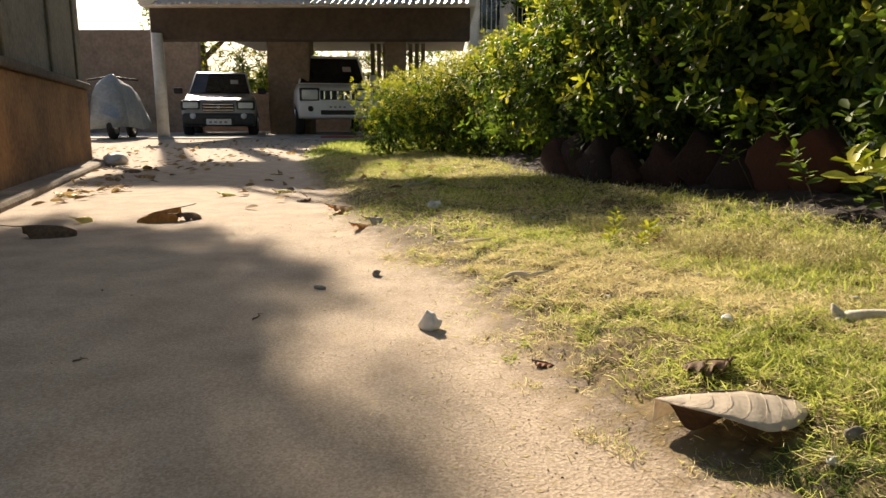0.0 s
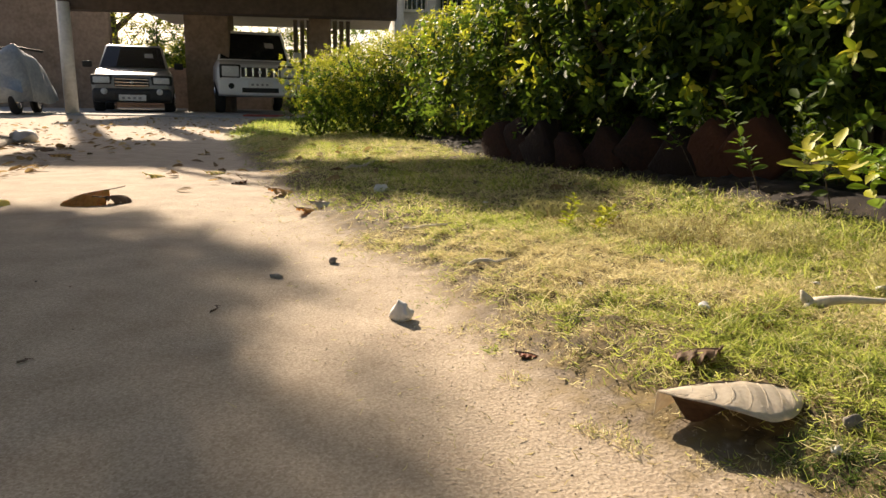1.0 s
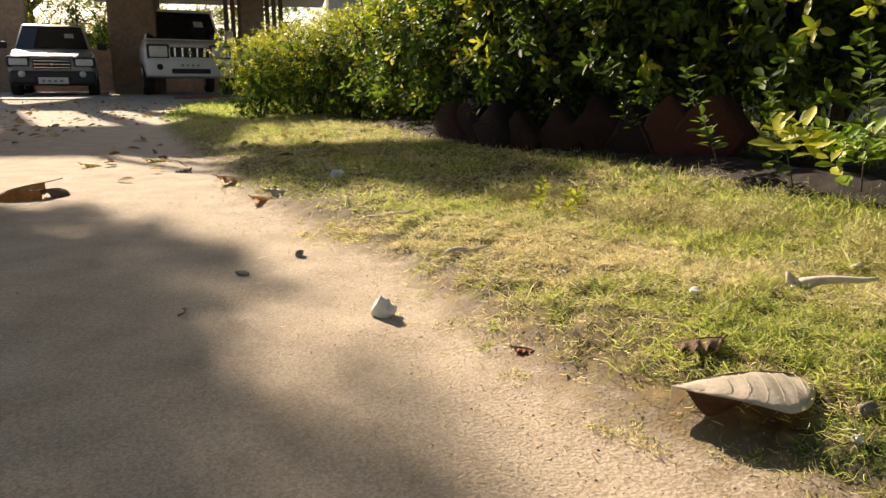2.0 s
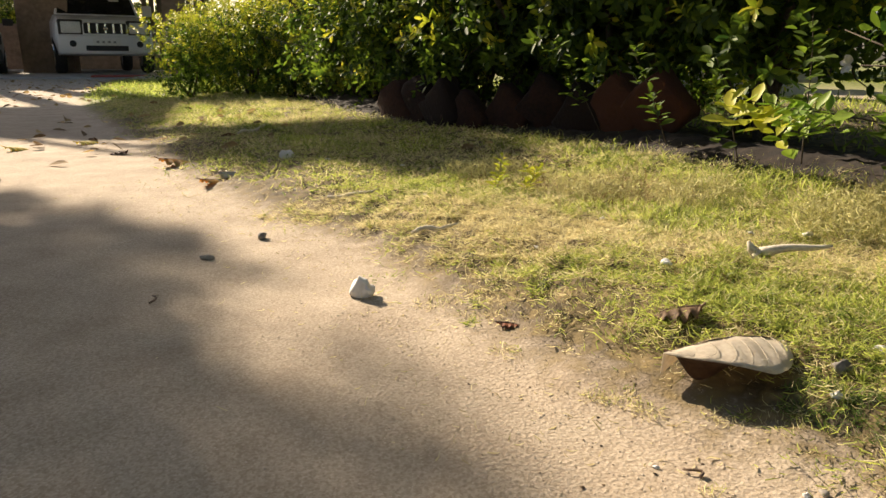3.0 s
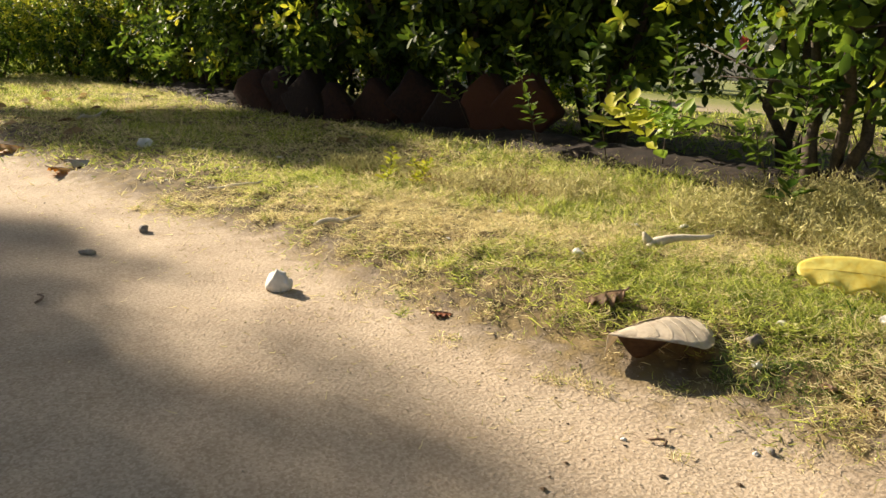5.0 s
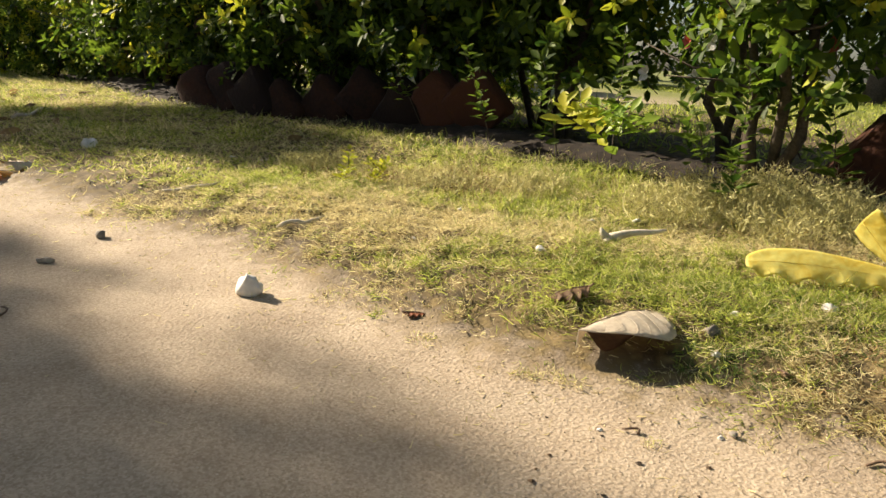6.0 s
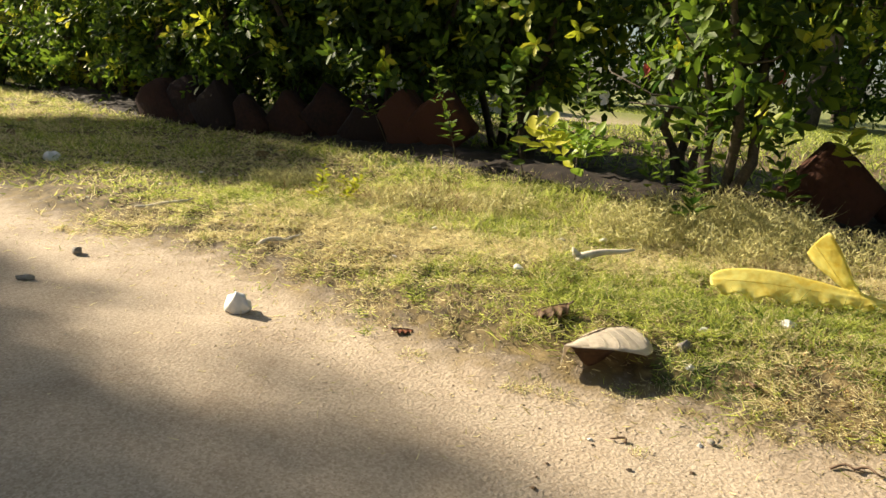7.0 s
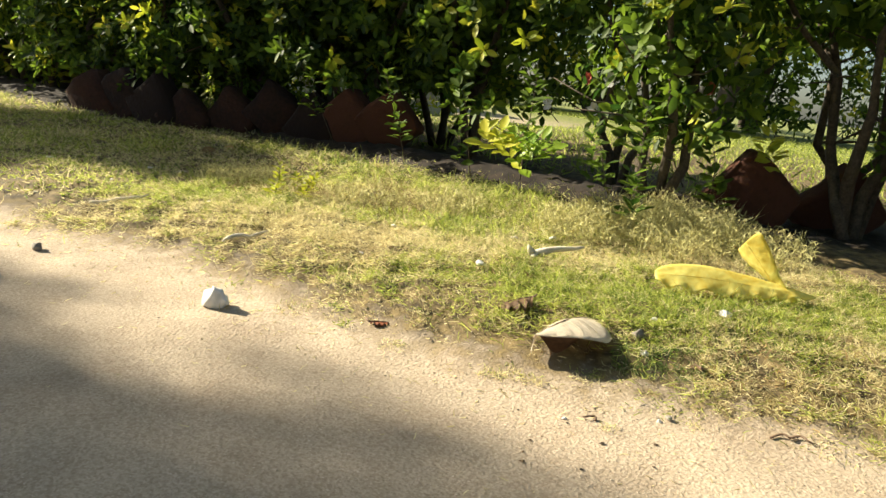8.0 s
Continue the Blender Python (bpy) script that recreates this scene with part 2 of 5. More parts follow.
grass_green = material("grass_green", (0.08, 0.15, 0.018), (0.56, 0.60, 0.13), size=5.0, rough=0.55, bump=0.0, island=True, through_light=0.6, spread=(0.12, 0.75))
grass_straw = material("grass_straw", (0.40, 0.325, 0.15), (0.86, 0.78, 0.44), size=7.0, rough=0.7, bump=0.0, island=True, through_light=0.5, spread=(0.12, 0.8))


def blades(name, x, y, length, width, lean, mat, label, lift=0.0):
    n = len(x)
    turn = rng.uniform(0, 2 * np.pi, n)
    ways = np.stack([np.cos(turn) * lean, np.sin(turn) * lean, np.ones(n)], 1)
    ups = rng.normal(size=(n, 3)) * np.array([1, 1, 0.35]) + np.array([0, 0, 0.25])
    m = frames_along(ways, ups, length, width)
    me = scattered(name, BLADE_V, BLADE_F, m, np.stack([x, y, ground_z(x, y) - 0.001 + lift * rng.uniform(0, 1, n)], 1), mat)
    return tagged(new(name, me), label, "grass", kind="stuff")


def lawn_points(n, x0, x1, y0, y1, bare=0.5, start=0.0):
    """Points on the lawn, sparse along its border and in worn patches."""
    x, y = rng.uniform(x0, x1, n), rng.uniform(y0, y1, n)
    d = x - edge(y) - start + 0.10 * wave(x, y, 7, 5) + 0.05 * wave(x, y, 21, 1)
    keep = smooth(d / 0.28) * (1 - bare * smooth(wave(x, y, 6, 3) * 1.2 - 0.1))
    keep = keep * (1 - smooth((x - bank(y) + 0.24) / 0.14) * (y < 5.2))
    ok = rng.uniform(0, 1, n) < keep
    return x[ok], y[ok]


def lay_lawn():
    cx, cy = lawn_points(8600, -0.3, 1.0, 0.25, 1.7)
    per = 42
    big = rng.gamma(3.0, 0.0055, len(cx))
    x, y = (np.repeat(c, per) + rng.normal(size=len(c) * per) * np.repeat(big, per) for c in (cx, cy))
    mound = 0.010 * np.repeat(rng.uniform(0, 1, len(cx)), per)
    straw = np.repeat(rng.uniform(0, 1, len(cx)), per)
    green = 0.6 * straw + 0.4 * rng.uniform(0, 1, len(x)) < 0.38 + 0.42 * wave(x, y, 5, 8) + 0.14 * smooth((x - 0.42) / 0.2) * smooth((0.9 - y) / 0.3)
    n = len(x)
    long = (rng.gamma(3.0, 0.0030, n) + 0.003) * np.repeat(rng.uniform(0.5, 1.6, len(cx)), per)
    thick = rng.uniform(0.0006, 0.0013, n)
    lean = rng.gamma(2.0, 1.5, n) * np.repeat(rng.uniform(0.5, 2.2, len(cx)), per)
    blades("grass", x[green], y[green], long[green], thick[green], lean[green], grass_green, "short patchy green lawn grass on sandy soil", 0.007)
    s = ~green
    blades("dry_grass", x[s], y[s], long[s] * 0.95, thick[s] * 0.9, lean[s] * 1.5, grass_straw, "straw-coloured dried lawn grass on sandy soil", 0.006)
    x, y = lawn_points(240000, -1.4, 1.3, 1.7, 5.5)
    green = rng.uniform(0, 1, len(x)) < 0.50 + 0.35 * wave(x, y, 3, 8)
    n = len(x)
    long, thick, lean = rng.gamma(4.0, 0.0034, n) + 0.005, rng.uniform(0.0011, 0.0026, n), rng.gamma(2.0, 1.8, n)
    blades("grass", x[green], y[green], long[green], thick[green], lean[green], grass_green, "short green lawn grass along the drive")
    s = ~green
    blades("dry_grass", x[s], y[s], long[s], thick[s], lean[s], grass_straw, "straw-coloured dried lawn grass along the drive")
    x, y = lawn_points(26000, -1.9, 2.0, 5.5, 10.0, 0.3)
    n = len(x)
    blades("grass", x, y, rng.gamma(4.0, 0.007, n) + 0.01, rng.uniform(0.004, 0.008, n), rng.gamma(2.0, 1.0, n), grass_green, "short green lawn grass by the far bushes")
    # loose dry bits blown on to the sand along the border
    y = rng.uniform(0.25, 2.2, 1500)
    x = edge(y) + rng.normal(size=1500) * 0.11 - 0.02
    n = len(x)
    blades("straw", x, y, rng.uniform(0.004, 0.016, n), rng.uniform(0.0006, 0.0014, n), rng.uniform(6, 14, n), grass_straw, "loose dry straw bits along the lawn's edge", 0.002)
    x, y = rng.uniform(1.2, 9.0, 30000), rng.uniform(-0.5, 7.5, 30000)
    keep = ((x < 3.8) | (x > 6.9) | (y < 3.5)) & ((x > bank(y) + 0.5) | (y > 5.4))
    x, y = x[keep], y[keep]
    n = len(x)
    blades("grass", x, y, rng.gamma(4.0, 0.008, n) + 0.01, rng.uniform(0.004, 0.008, n), rng.gamma(2.0, 0.5, n), grass_green, "sunlit green lawn behind the hedge")


lay_lawn()

# ---------------------------------------------------------------- hedge
leaf_green = material("leaf_green", (0.024, 0.058, 0.008), (0.20, 0.295, 0.024), size=3.0, rough=0.58, bump=0.0, island=True, through_light=0.55, spread=(0.2, 0.85))
leaf_young = material("leaf_young", (0.26, 0.34, 0.014), (0.66, 0.62, 0.05), size=3.0, rough=0.5, bump=0.0, island=True, through_light=0.45, spread=(0.15, 0.85))
leaf_fresh = material("leaf_fresh", (0.09, 0.22, 0.014), (0.40, 0.52, 0.045), size=3.0, rough=0.45, bump=0.0, island=True, through_light=0.5, spread=(0.15, 0.85))
bark = material("bark", (0.035, 0.026, 0.018), (0.13, 0.10, 0.07), size=45.0, rough=0.9, bump=0.6)


def rosettes(tips, ways, size, per=7):
    """Leaf frames and places: a whorl of leaves round each twig tip."""
    n = len(tips)
    ways = ways / np.linalg.norm(ways, axis=1, keepdims=True)
    side = np.cross(ways, rng.normal(size=(n, 3)))
    side /= np.linalg.norm(side, axis=1, keepdims=True)
    other = np.cross(ways, side)
    fs, ps = [], []
    for k in range(per):
        a = 2.4 * k + rng.uniform(-0.4, 0.4, n)
        out = side * np.cos(a)[:, None] + other * np.sin(a)[:, None]
        rise = (0.25 + 0.13 * k) * rng.uniform(0.7, 1.3, n)
        way = out + ways * rise[:, None]
        s = size * rng.uniform(0.65, 1.15, n) * (1.0 - 0.05 * k)
        fs.append(frames_along(way, ways + 0.25 * rng.normal(size=(n, 3)), s))
        ps.append(tips - ways * (size * 0.9 * (1 - k / per)) + out * 0.002)
    return np.concatenate(fs), np.concatenate(ps)


def shrub(seed, height=1.05, spread=0.42, low=0.26, tips=950, size=0.034, young=0.22, leaf=(LEAF_V, LEAF_F)):
    """A clipped garden shrub: several bent stems and a leafy crown."""
    ob = thing("shrub", "dense dark green garden shrub with bright young tips", "shrub", group="hedge shrubs")
    r = np.random.default_rng(seed)
    turn = r.uniform(0, 6.28)
    for k in range(r.integers(3, 5)):
        a, reach = turn + 1.9 * k, r.uniform(0.35, 0.95) * spread
        end = np.array([math.cos(a) * reach, math.sin(a) * reach, height * r.uniform(0.7, 0.95)])
        start = np.array([r.normal() * 0.014, r.normal() * 0.014, -0.05])
        pts, rad = [], []
        for i in range(7):
            f = i / 6
            p = start + (end - start) * np.array([f ** 1.1, f ** 1.1, f])
            pts.append(p + r.normal(size=3) * 0.022 * (i > 0))
            rad.append(0.017 * (1 - 0.8 * f) * r.uniform(0.8, 1.1))
        part("stem", tube(bmesh.new(), pts, rad, 7), bark, ob)
        for i in (2, 3, 4, 5):
            q = pts[i] + np.array([r.normal() * 0.13, r.normal() * 0.13, r.uniform(-0.02, 0.16)])
            part("twig", tube(bmesh.new(), [pts[i], (pts[i] + q) / 2 + r.normal(size=3) * 0.02, q], [rad[i] * 0.35, 0.0025, 0.001], 5), bark, ob)
    # tips lie in a lumpy shell and, fewer, inside it
    u = r.normal(size=(tips * 2, 3))
    u /= np.linalg.norm(u, axis=1, keepdims=True)
    mid = np.array([0, 0, (height + low) / 2])
    half = np.array([spread, spread, (height - low) / 2])
    bulge = 1 + 0.16 * wave(u[:, 0] * 3 + seed, u[:, 1] * 3 + u[:, 2] * 2, 2.0)
    depth = np.concatenate([r.uniform(0.82, 1.05, tips), r.uniform(0.35, 0.85, tips)])
    boxy = u / np.maximum(np.abs(u).max(1, keepdims=True), 0.62) * 0.72
    p = mid + boxy * half * (bulge * depth)[:, None] * 1.15
    fs, ps = rosettes(p, u * 0.8 + np.array([0, 0, 0.45]) + r.normal(size=u.shape) * 0.25, size)
    pick = np.tile((np.arange(len(p)) < tips) & (r.uniform(0, 1, len(p)) < young * np.clip(0.8 + u[:, 2] * 0.9, 0.2, 2)), 7)
    for name, mat, sel in (("foliage", leaf_green, ~pick), ("young_foliage", leaf_young, pick)):
        me = scattered(name, *leaf, fs[sel], ps[sel], mat)
        leaves = new(name, me)
        leaves.parent = ob
        tagged(leaves, "dense dark green leaves" if mat is leaf_green else "yellow-green young leaves", kind="stuff")
    return ob


def plant_row(kinds, spots):
    for i, (x, y, s) in enumerate(spots):
        k = kinds[i % len(kinds)]
        m = pose(x, y, float(ground_z(np.array(x), np.array(y))), 0, 0, 67 * i)
        if i < len(kinds):
            k.matrix_basis = m @ Matrix.Diagonal((s, s, s, 1))
        else:
            was = tuple(k.scale)
            k.scale = (s, s, s)
            copy_thing(k, m)
            k.scale = was


def plant_hedge():
    """Shrubs with bare feet where the blocks show, leafy to the ground farther along."""
    plant_row([shrub(s, low=0.16, tips=560, size=0.048, young=0.40, leaf=(LEAF_MID_V, LEAF_MID_F)) for s in (11, 12, 13)],
              ((1.28, 1.76, 1.0), (1.12, 2.20, 1.0), (0.93, 2.58, 1.0), (0.80, 2.98, 1.0), (0.74, 3.40, 0.95), (1.62, 2.25, 1.05), (1.38, 2.72, 1.05), (1.22, 3.25, 1.1), (1.15, 3.8, 1.05), (2.0, -0.2, 1.2), (1.15, 4.6, 0.9), (0.9, 5.4, 0.85)))
    plant_row([shrub(s, low=0.40, spread=0.40, tips=210, size=0.049, young=0.45) for s in (51, 52)], ((1.42, 0.62, 1.05), (1.36, 1.22, 1.0), (1.66, 0.15, 1.0), (1.75, 0.75, 1.1)))
    plant_row([shrub(41, height=0.80, low=0.10, spread=0.22, tips=170, size=0.047, young=0.35)], ((1.10, 0.98, 1.0), (1.36, 0.40, 0.8)))
    # low leafy skirts where the foliage hangs down over the blocks
    plant_row([shrub(s, height=0.62, low=0.04, spread=0.30, tips=210, size=0.044, young=0.3, leaf=(LEAF_MID_V, LEAF_MID_F)) for s in (61, 62)], ((0.74, 2.90, 1.0), (0.60, 3.18, 1.05), (0.54, 3.52, 1.05), (0.92, 2.55, 0.85), (0.52, 3.88, 1.1), (0.46, 4.22, 1.1)))
    plant_row([shrub(s, height=0.98, low=-0.04, spread=0.46, tips=560, size=0.044, young=0.75, leaf=(LEAF_MID_V, LEAF_MID_F)) for s in (21, 22)],
              ((0.80, 3.78, 0.90), (0.70, 4.08, 0.88), (0.60, 4.40, 0.84), (0.46, 4.72, 0.80), (0.26, 5.02, 0.76), (0.0, 5.25, 0.70), (-0.42, 5.45, 0.62), (-0.2, 5.9, 0.70), (0.35, 6.0, 0.85)))
    plant_row([shrub(s, height=0.98, low=-0.04, spread=0.46, tips=420, size=0.052, young=0.6, leaf=(LEAF_FAR_V, LEAF_FAR_F)) for s in (71, 72)],
              ((9.0, 9.5, 3.0), (10.2, 7.0, 3.0), (11.0, 4.6, 3.1), (11.4, 2.2, 3.0), (11.6, -0.3, 3.0), (7.0, 11.2, 3.0), (4.6, 12.4, 2.8), (11.0, -3.0, 3.0), (2.2, 3.3, 0.9), (1.9, 4.3, 0.9), (-2.6, 24.0, 2.9), (-4.9, 23.6, 2.8), (-6.4, 23.2, 3.0), (-0.6, 24.2, 2.3), (-7.6, 23.4, 2.1), (-6.2, 24.4, 2.3), (-9.2, 24.0, 2.3), (-3.6, 25.0, 2.4)))


plant_hedge()

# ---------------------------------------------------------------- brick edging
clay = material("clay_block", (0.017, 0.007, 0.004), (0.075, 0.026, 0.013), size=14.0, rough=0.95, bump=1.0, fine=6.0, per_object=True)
edging = thing("garden_edging", "row of weathered red clay blocks set on their corners", "edging", kind="structure")


def block_mesh(seed):
    """A worn block that stands on a corner, so that a blunt point shows."""
    bm = box(bmesh.new(), (-0.085, -0.035, -0.085), (0.085, 0.035, 0.085), 0.014)
    bmesh.ops.transform(bm, matrix=pose(0, 0, 0, 0, 45, 0), verts=bm.verts)
    bmesh.ops.subdivide_edges(bm, edges=bm.edges[:], cuts=1)
    roughened(bm, 0.026, 11, seed)
    roughened(bm, 0.007, 42, seed)
    me = bpy.data.meshes.new("brick")
    bm.to_mesh(me)
    bm.free()
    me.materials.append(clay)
    me.polygons.foreach_set("use_smooth", [True] * len(me.polygons))
    return me


def lay_edging():
    meshes = [block_mesh(s) for s in (1.0, 5.0, 9.0, 13.0)]
    line_y, line_x = (1.80, 2.0, 2.25, 2.43, 2.56, 2.9, 3.3, 4.2, 5.2), (1.02, 0.95, 0.87, 0.76, 0.63, 0.49, 0.42, 0.34, 0.2)

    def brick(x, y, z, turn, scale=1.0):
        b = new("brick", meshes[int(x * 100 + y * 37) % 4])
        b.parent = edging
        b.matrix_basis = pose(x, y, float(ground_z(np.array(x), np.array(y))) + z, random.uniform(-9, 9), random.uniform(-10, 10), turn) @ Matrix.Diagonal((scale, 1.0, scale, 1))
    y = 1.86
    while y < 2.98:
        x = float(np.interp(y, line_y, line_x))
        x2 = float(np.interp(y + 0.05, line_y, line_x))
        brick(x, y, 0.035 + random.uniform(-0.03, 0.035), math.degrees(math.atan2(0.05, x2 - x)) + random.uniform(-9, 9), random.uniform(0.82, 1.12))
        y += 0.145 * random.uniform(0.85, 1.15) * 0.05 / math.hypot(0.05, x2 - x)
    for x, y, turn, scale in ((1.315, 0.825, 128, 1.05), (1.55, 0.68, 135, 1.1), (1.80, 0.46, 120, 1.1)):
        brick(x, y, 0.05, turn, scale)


lay_edging()

# ---------------------------------------------------------------- boundary wall on the left
plaster = material("ochre_plaster", (0.09, 0.045, 0.018), (0.42, 0.22, 0.075), size=3.4, rough=0.92, bump=0.3, fine=9.0)
ledge_dark = material("stained_ledge", (0.035, 0.028, 0.02), (0.16, 0.125, 0.09), size=6.0, rough=0.95, bump=0.4, fine=8.0)
worn_plinth = material("worn_plinth", (0.11, 0.085, 0.055), (0.38, 0.31, 0.22), size=7.0, rough=0.95, bump=0.5, fine=8.0)
grey_plaster = material("grey_plaster", (0.10, 0.085, 0.06), (0.30, 0.26, 0.19), size=2.5, rough=0.92, bump=0.25, fine=12.0)
concrete = material("concrete", (0.28, 0.26, 0.23), (0.47, 0.44, 0.39), size=3.0, rough=0.9, bump=0.3, fine=14.0)


def build_side_wall():
    wall = thing("wall_west", "ochre plastered low building wall with a ledge", "wall", pose(-2.66, 5.34, 0, 0, 0, math.degrees(math.atan2(2.9 - 5.34, -1.84 + 2.66))), kind="structure")
    # local x runs towards the camera along the wall, local y away from the drive
    part("lower_wall", box(bmesh.new(), (0, -1.9, -0.1), (4.2, 0, 0.55), 0.012), plaster, wall, "ochre stained plaster", False)
    part("ledge", box(bmesh.new(), (-0.03, -1.93, 0.55), (4.2, 0.025, 0.595), 0.008), ledge_dark, wall, "dark projecting ledge", False)
    part("upper_wall", box(bmesh.new(), (0.02, -1.9, 0.595), (4.2, -0.03, 1.22), 0.01), grey_plaster, wall, "grey stained plaster", False)
    for x in (0.0, 0.9, 2.0):
        part("pilaster", box(bmesh.new(), (x + 0.02, -0.03, 0.595), (x + 0.22, -0.012, 1.22), 0.01), grey_plaster, wall, "", False)
    part("plinth", box(bmesh.new(), (-0.12, -0.02, -0.1), (4.2, 0.12, 0.035), 0.02), worn_plinth, wall, "low worn dirty plinth", False)


build_side_wall()

# ---------------------------------------------------------------- carport
dark_beam = material("brown_beam", (0.045, 0.032, 0.024), (0.10, 0.075, 0.055), size=3.0, rough=0.8, bump=0.2)
white_paint = material("white_paint", (0.55, 0.53, 0.48), (0.78, 0.76, 0.70), size=5.0, rough=0.6, bump=0.1)
brown_wall = material("brown_plaster", (0.17, 0.125, 0.09), (0.32, 0.25, 0.19), size=3.0, rough=0.9, bump=0.2)
tin = material("tin_sheet", (0.35, 0.34, 0.32), (0.55, 0.54, 0.52), size=4.0, rough=0.45, metal=0.6, bump=0.1)


def build_carport():
    c = thing("carport", "dim open carport with brown beam and painted posts", "carport", kind="structure")
    part("floor_slab", box(bmesh.new(), (-16, 12.5, -0.1), (3.2, 22, 0.02), 0.01), concrete, c, "grey concrete floor", False)
    part("front_beam", box(bmesh.new(), (-5.4, 13.4, 1.80), (0.5, 13.8, 2.36), 0.02), dark_beam, c, "deep dark brown beam", False)
    part("roof", box(bmesh.new(), (-5.5, 13.2, 2.36), (0.6, 21.5, 2.62), 0.02), white_paint, c, "whitewashed slab", False)
    bm = bmesh.new()
    n = 90
    for i in range(n):
        x = -5.0 + 5.5 * i / n
        z = 2.42 + (0.025 if i % 2 else -0.025)
        for yy, dz in ((12.5, -0.12), (13.3, 0.14)):
            bm.verts.new((x, yy, z + dz))
    bm.verts.ensure_lookup_table()
    for i in range(n - 1):
        bm.faces.new((bm.verts[2 * i], bm.verts[2 * i + 2], bm.verts[2 * i + 3], bm.verts[2 * i + 1]))
    bmesh.ops.solidify(bm, geom=bm.faces[:], thickness=0.01)
    part("awning", bm, tin, c, "corrugated metal sheet", False)
    part("post", tube(bmesh.new(), [(-5.25, 13.3, 0), (-5.25, 13.3, 1.9)], [0.11, 0.10], 16), white_paint, c, "slim white painted post")
    part("pillar", box(bmesh.new(), (-4.05, 16.6, 0), (-3.1, 17.3, 2.6), 0.02), brown_wall, c, "broad brown pillar", False)
    part("pillar", box(bmesh.new(), (-1.15, 14.2, 0), (-0.75, 14.6, 1.9), 0.02), brown_wall, c, "", False)
    part("back_wall", box(bmesh.new(), (-16, 21.2, 0), (0.5, 21.5, 1.15), 0.02), brown_wall, c, "", False)
    part("side_wall", box(bmesh.new(), (-16, 18.6, 0), (-6.3, 18.8, 2.62), 0.02), brown_wall, c, "", False)
    for i in range(9):
        x = -1.95 + 0.17 * i
        part("plank", box(bmesh.new(), (x, 19.4, 0), (x + 0.11, 19.44, 2.5), 0.01), grey_plaster, c, "weathered upright plank", False)
    # Unseen canopy on posts, added only to cast the shadow band on the drive.
    u = thing("house", "unseen flat canopy over the carport, added to cast a shadow", "house", kind="structure")
    part("shadow_slab", box(bmesh.new(), (-6.75, 15.4, 6.4), (-5.22, 17.3, 6.6), 0.03), concrete, u, "", False)
    part("post", box(bmesh.new(), (-6.58, 16.3, 0), (-6.36, 16.5, 6.4), 0.02), white_paint, u, "", False)
    for y in (15.6, 16.9):
        part("post", box(bmesh.new(), (-5.47, y, 2.62), (-5.27, y + 0.2, 6.4), 0.02), white_paint, u, "", False)


build_carport()

# ---------------------------------------------------------------- vehicles
car_grey = material("grey_car_paint", (0.20, 0.205, 0.205), (0.27, 0.275, 0.275), size=2.0, rough=0.35, metal=0.2, coat=0.6, bump=0.0)
car_white = material("white_car_paint", (0.78, 0.79, 0.80), (0.84, 0.85, 0.86), size=2.0, rough=0.35, coat=0.6, bump=0.0)
black_plastic = material("black_plastic", (0.012, 0.012, 0.012), (0.03, 0.03, 0.03), size=20.0, rough=0.6, bump=0.1)
rubber = material("tyre_rubber", (0.012, 0.012, 0.012), (0.035, 0.033, 0.03), size=30.0, rough=0.85, bump=0.3)
chrome = material("chrome", (0.55, 0.55, 0.55), (0.75, 0.75, 0.75), size=20.0, rough=0.18, metal=1.0, bump=0.0)
lamp_glass = material("lamp_glass", (0.55, 0.58, 0.60), (0.85, 0.87, 0.88), size=25.0, rough=0.12, coat=0.8, bump=0.2)
window_glass = glass("window_glass", (0.35, 0.38, 0.36))
cabin_dark = material("cabin_dark", (0.02, 0.02, 0.02), (0.05, 0.05, 0.05), size=10.0, rough=0.8)
plate_white = material("plate_white", (0.7, 0.7, 0.68), (0.85, 0.85, 0.83), size=30.0, rough=0.5, bump=0.0)


def loft(bm, sections, bevel=0.0):
    """Joins like-sized closed loops, caps the ends."""
    rings = [[bm.verts.new(p) for p in s] for s in sections]
    n = len(rings[0])
    for a, b in zip(rings, rings[1:]):
        for k in range(n):
            bm.faces.new((a[k], a[(k + 1) % n], b[(k + 1) % n], b[k]))
    bm.faces.new(rings[0][::-1])
    bm.faces.new(rings[-1])
    bmesh.ops.recalc_face_normals(bm, faces=bm.faces[:])
    if bevel:
        bmesh.ops.bevel(bm, geom=bm.edges[:], offset=bevel, segments=2, affect="EDGES", profile=0.6)
    return bm


def across(y, z0, z1, w0, w1):
    """A cross-section of a car's body: narrower at the foot and the shoulder."""
    return [(-w0, y, z0), (w0, y, z0), (w1, y, z0 + 0.45 * (z1 - z0)), (w1 * 0.985, y, z0 + 0.8 * (z1 - z0)), (w1 * 0.9, y, z1), (-w1 * 0.9, y, z1), (-w1 * 0.985, y, z0 + 0.8 * (z1 - z0)), (-w1, y, z0 + 0.45 * (z1 - z0))]


def wheel(parent, x, y, r, width):
    w = part("wheel", tube(bmesh.new(), [(x - width / 2, y, r), (x - width / 2 + 0.03, y, r), (x + width / 2 - 0.03, y, r), (x + width / 2, y, r)], [r * 0.93, r, r, r * 0.93], 24), rubber, parent, "black tyre")
    part("rim", tube(bmesh.new(), [(x - width / 2 - 0.01, y, r), (x + width / 2 + 0.01, y, r)], [r * 0.6, r * 0.6], 16), chrome, w, "metal rim")


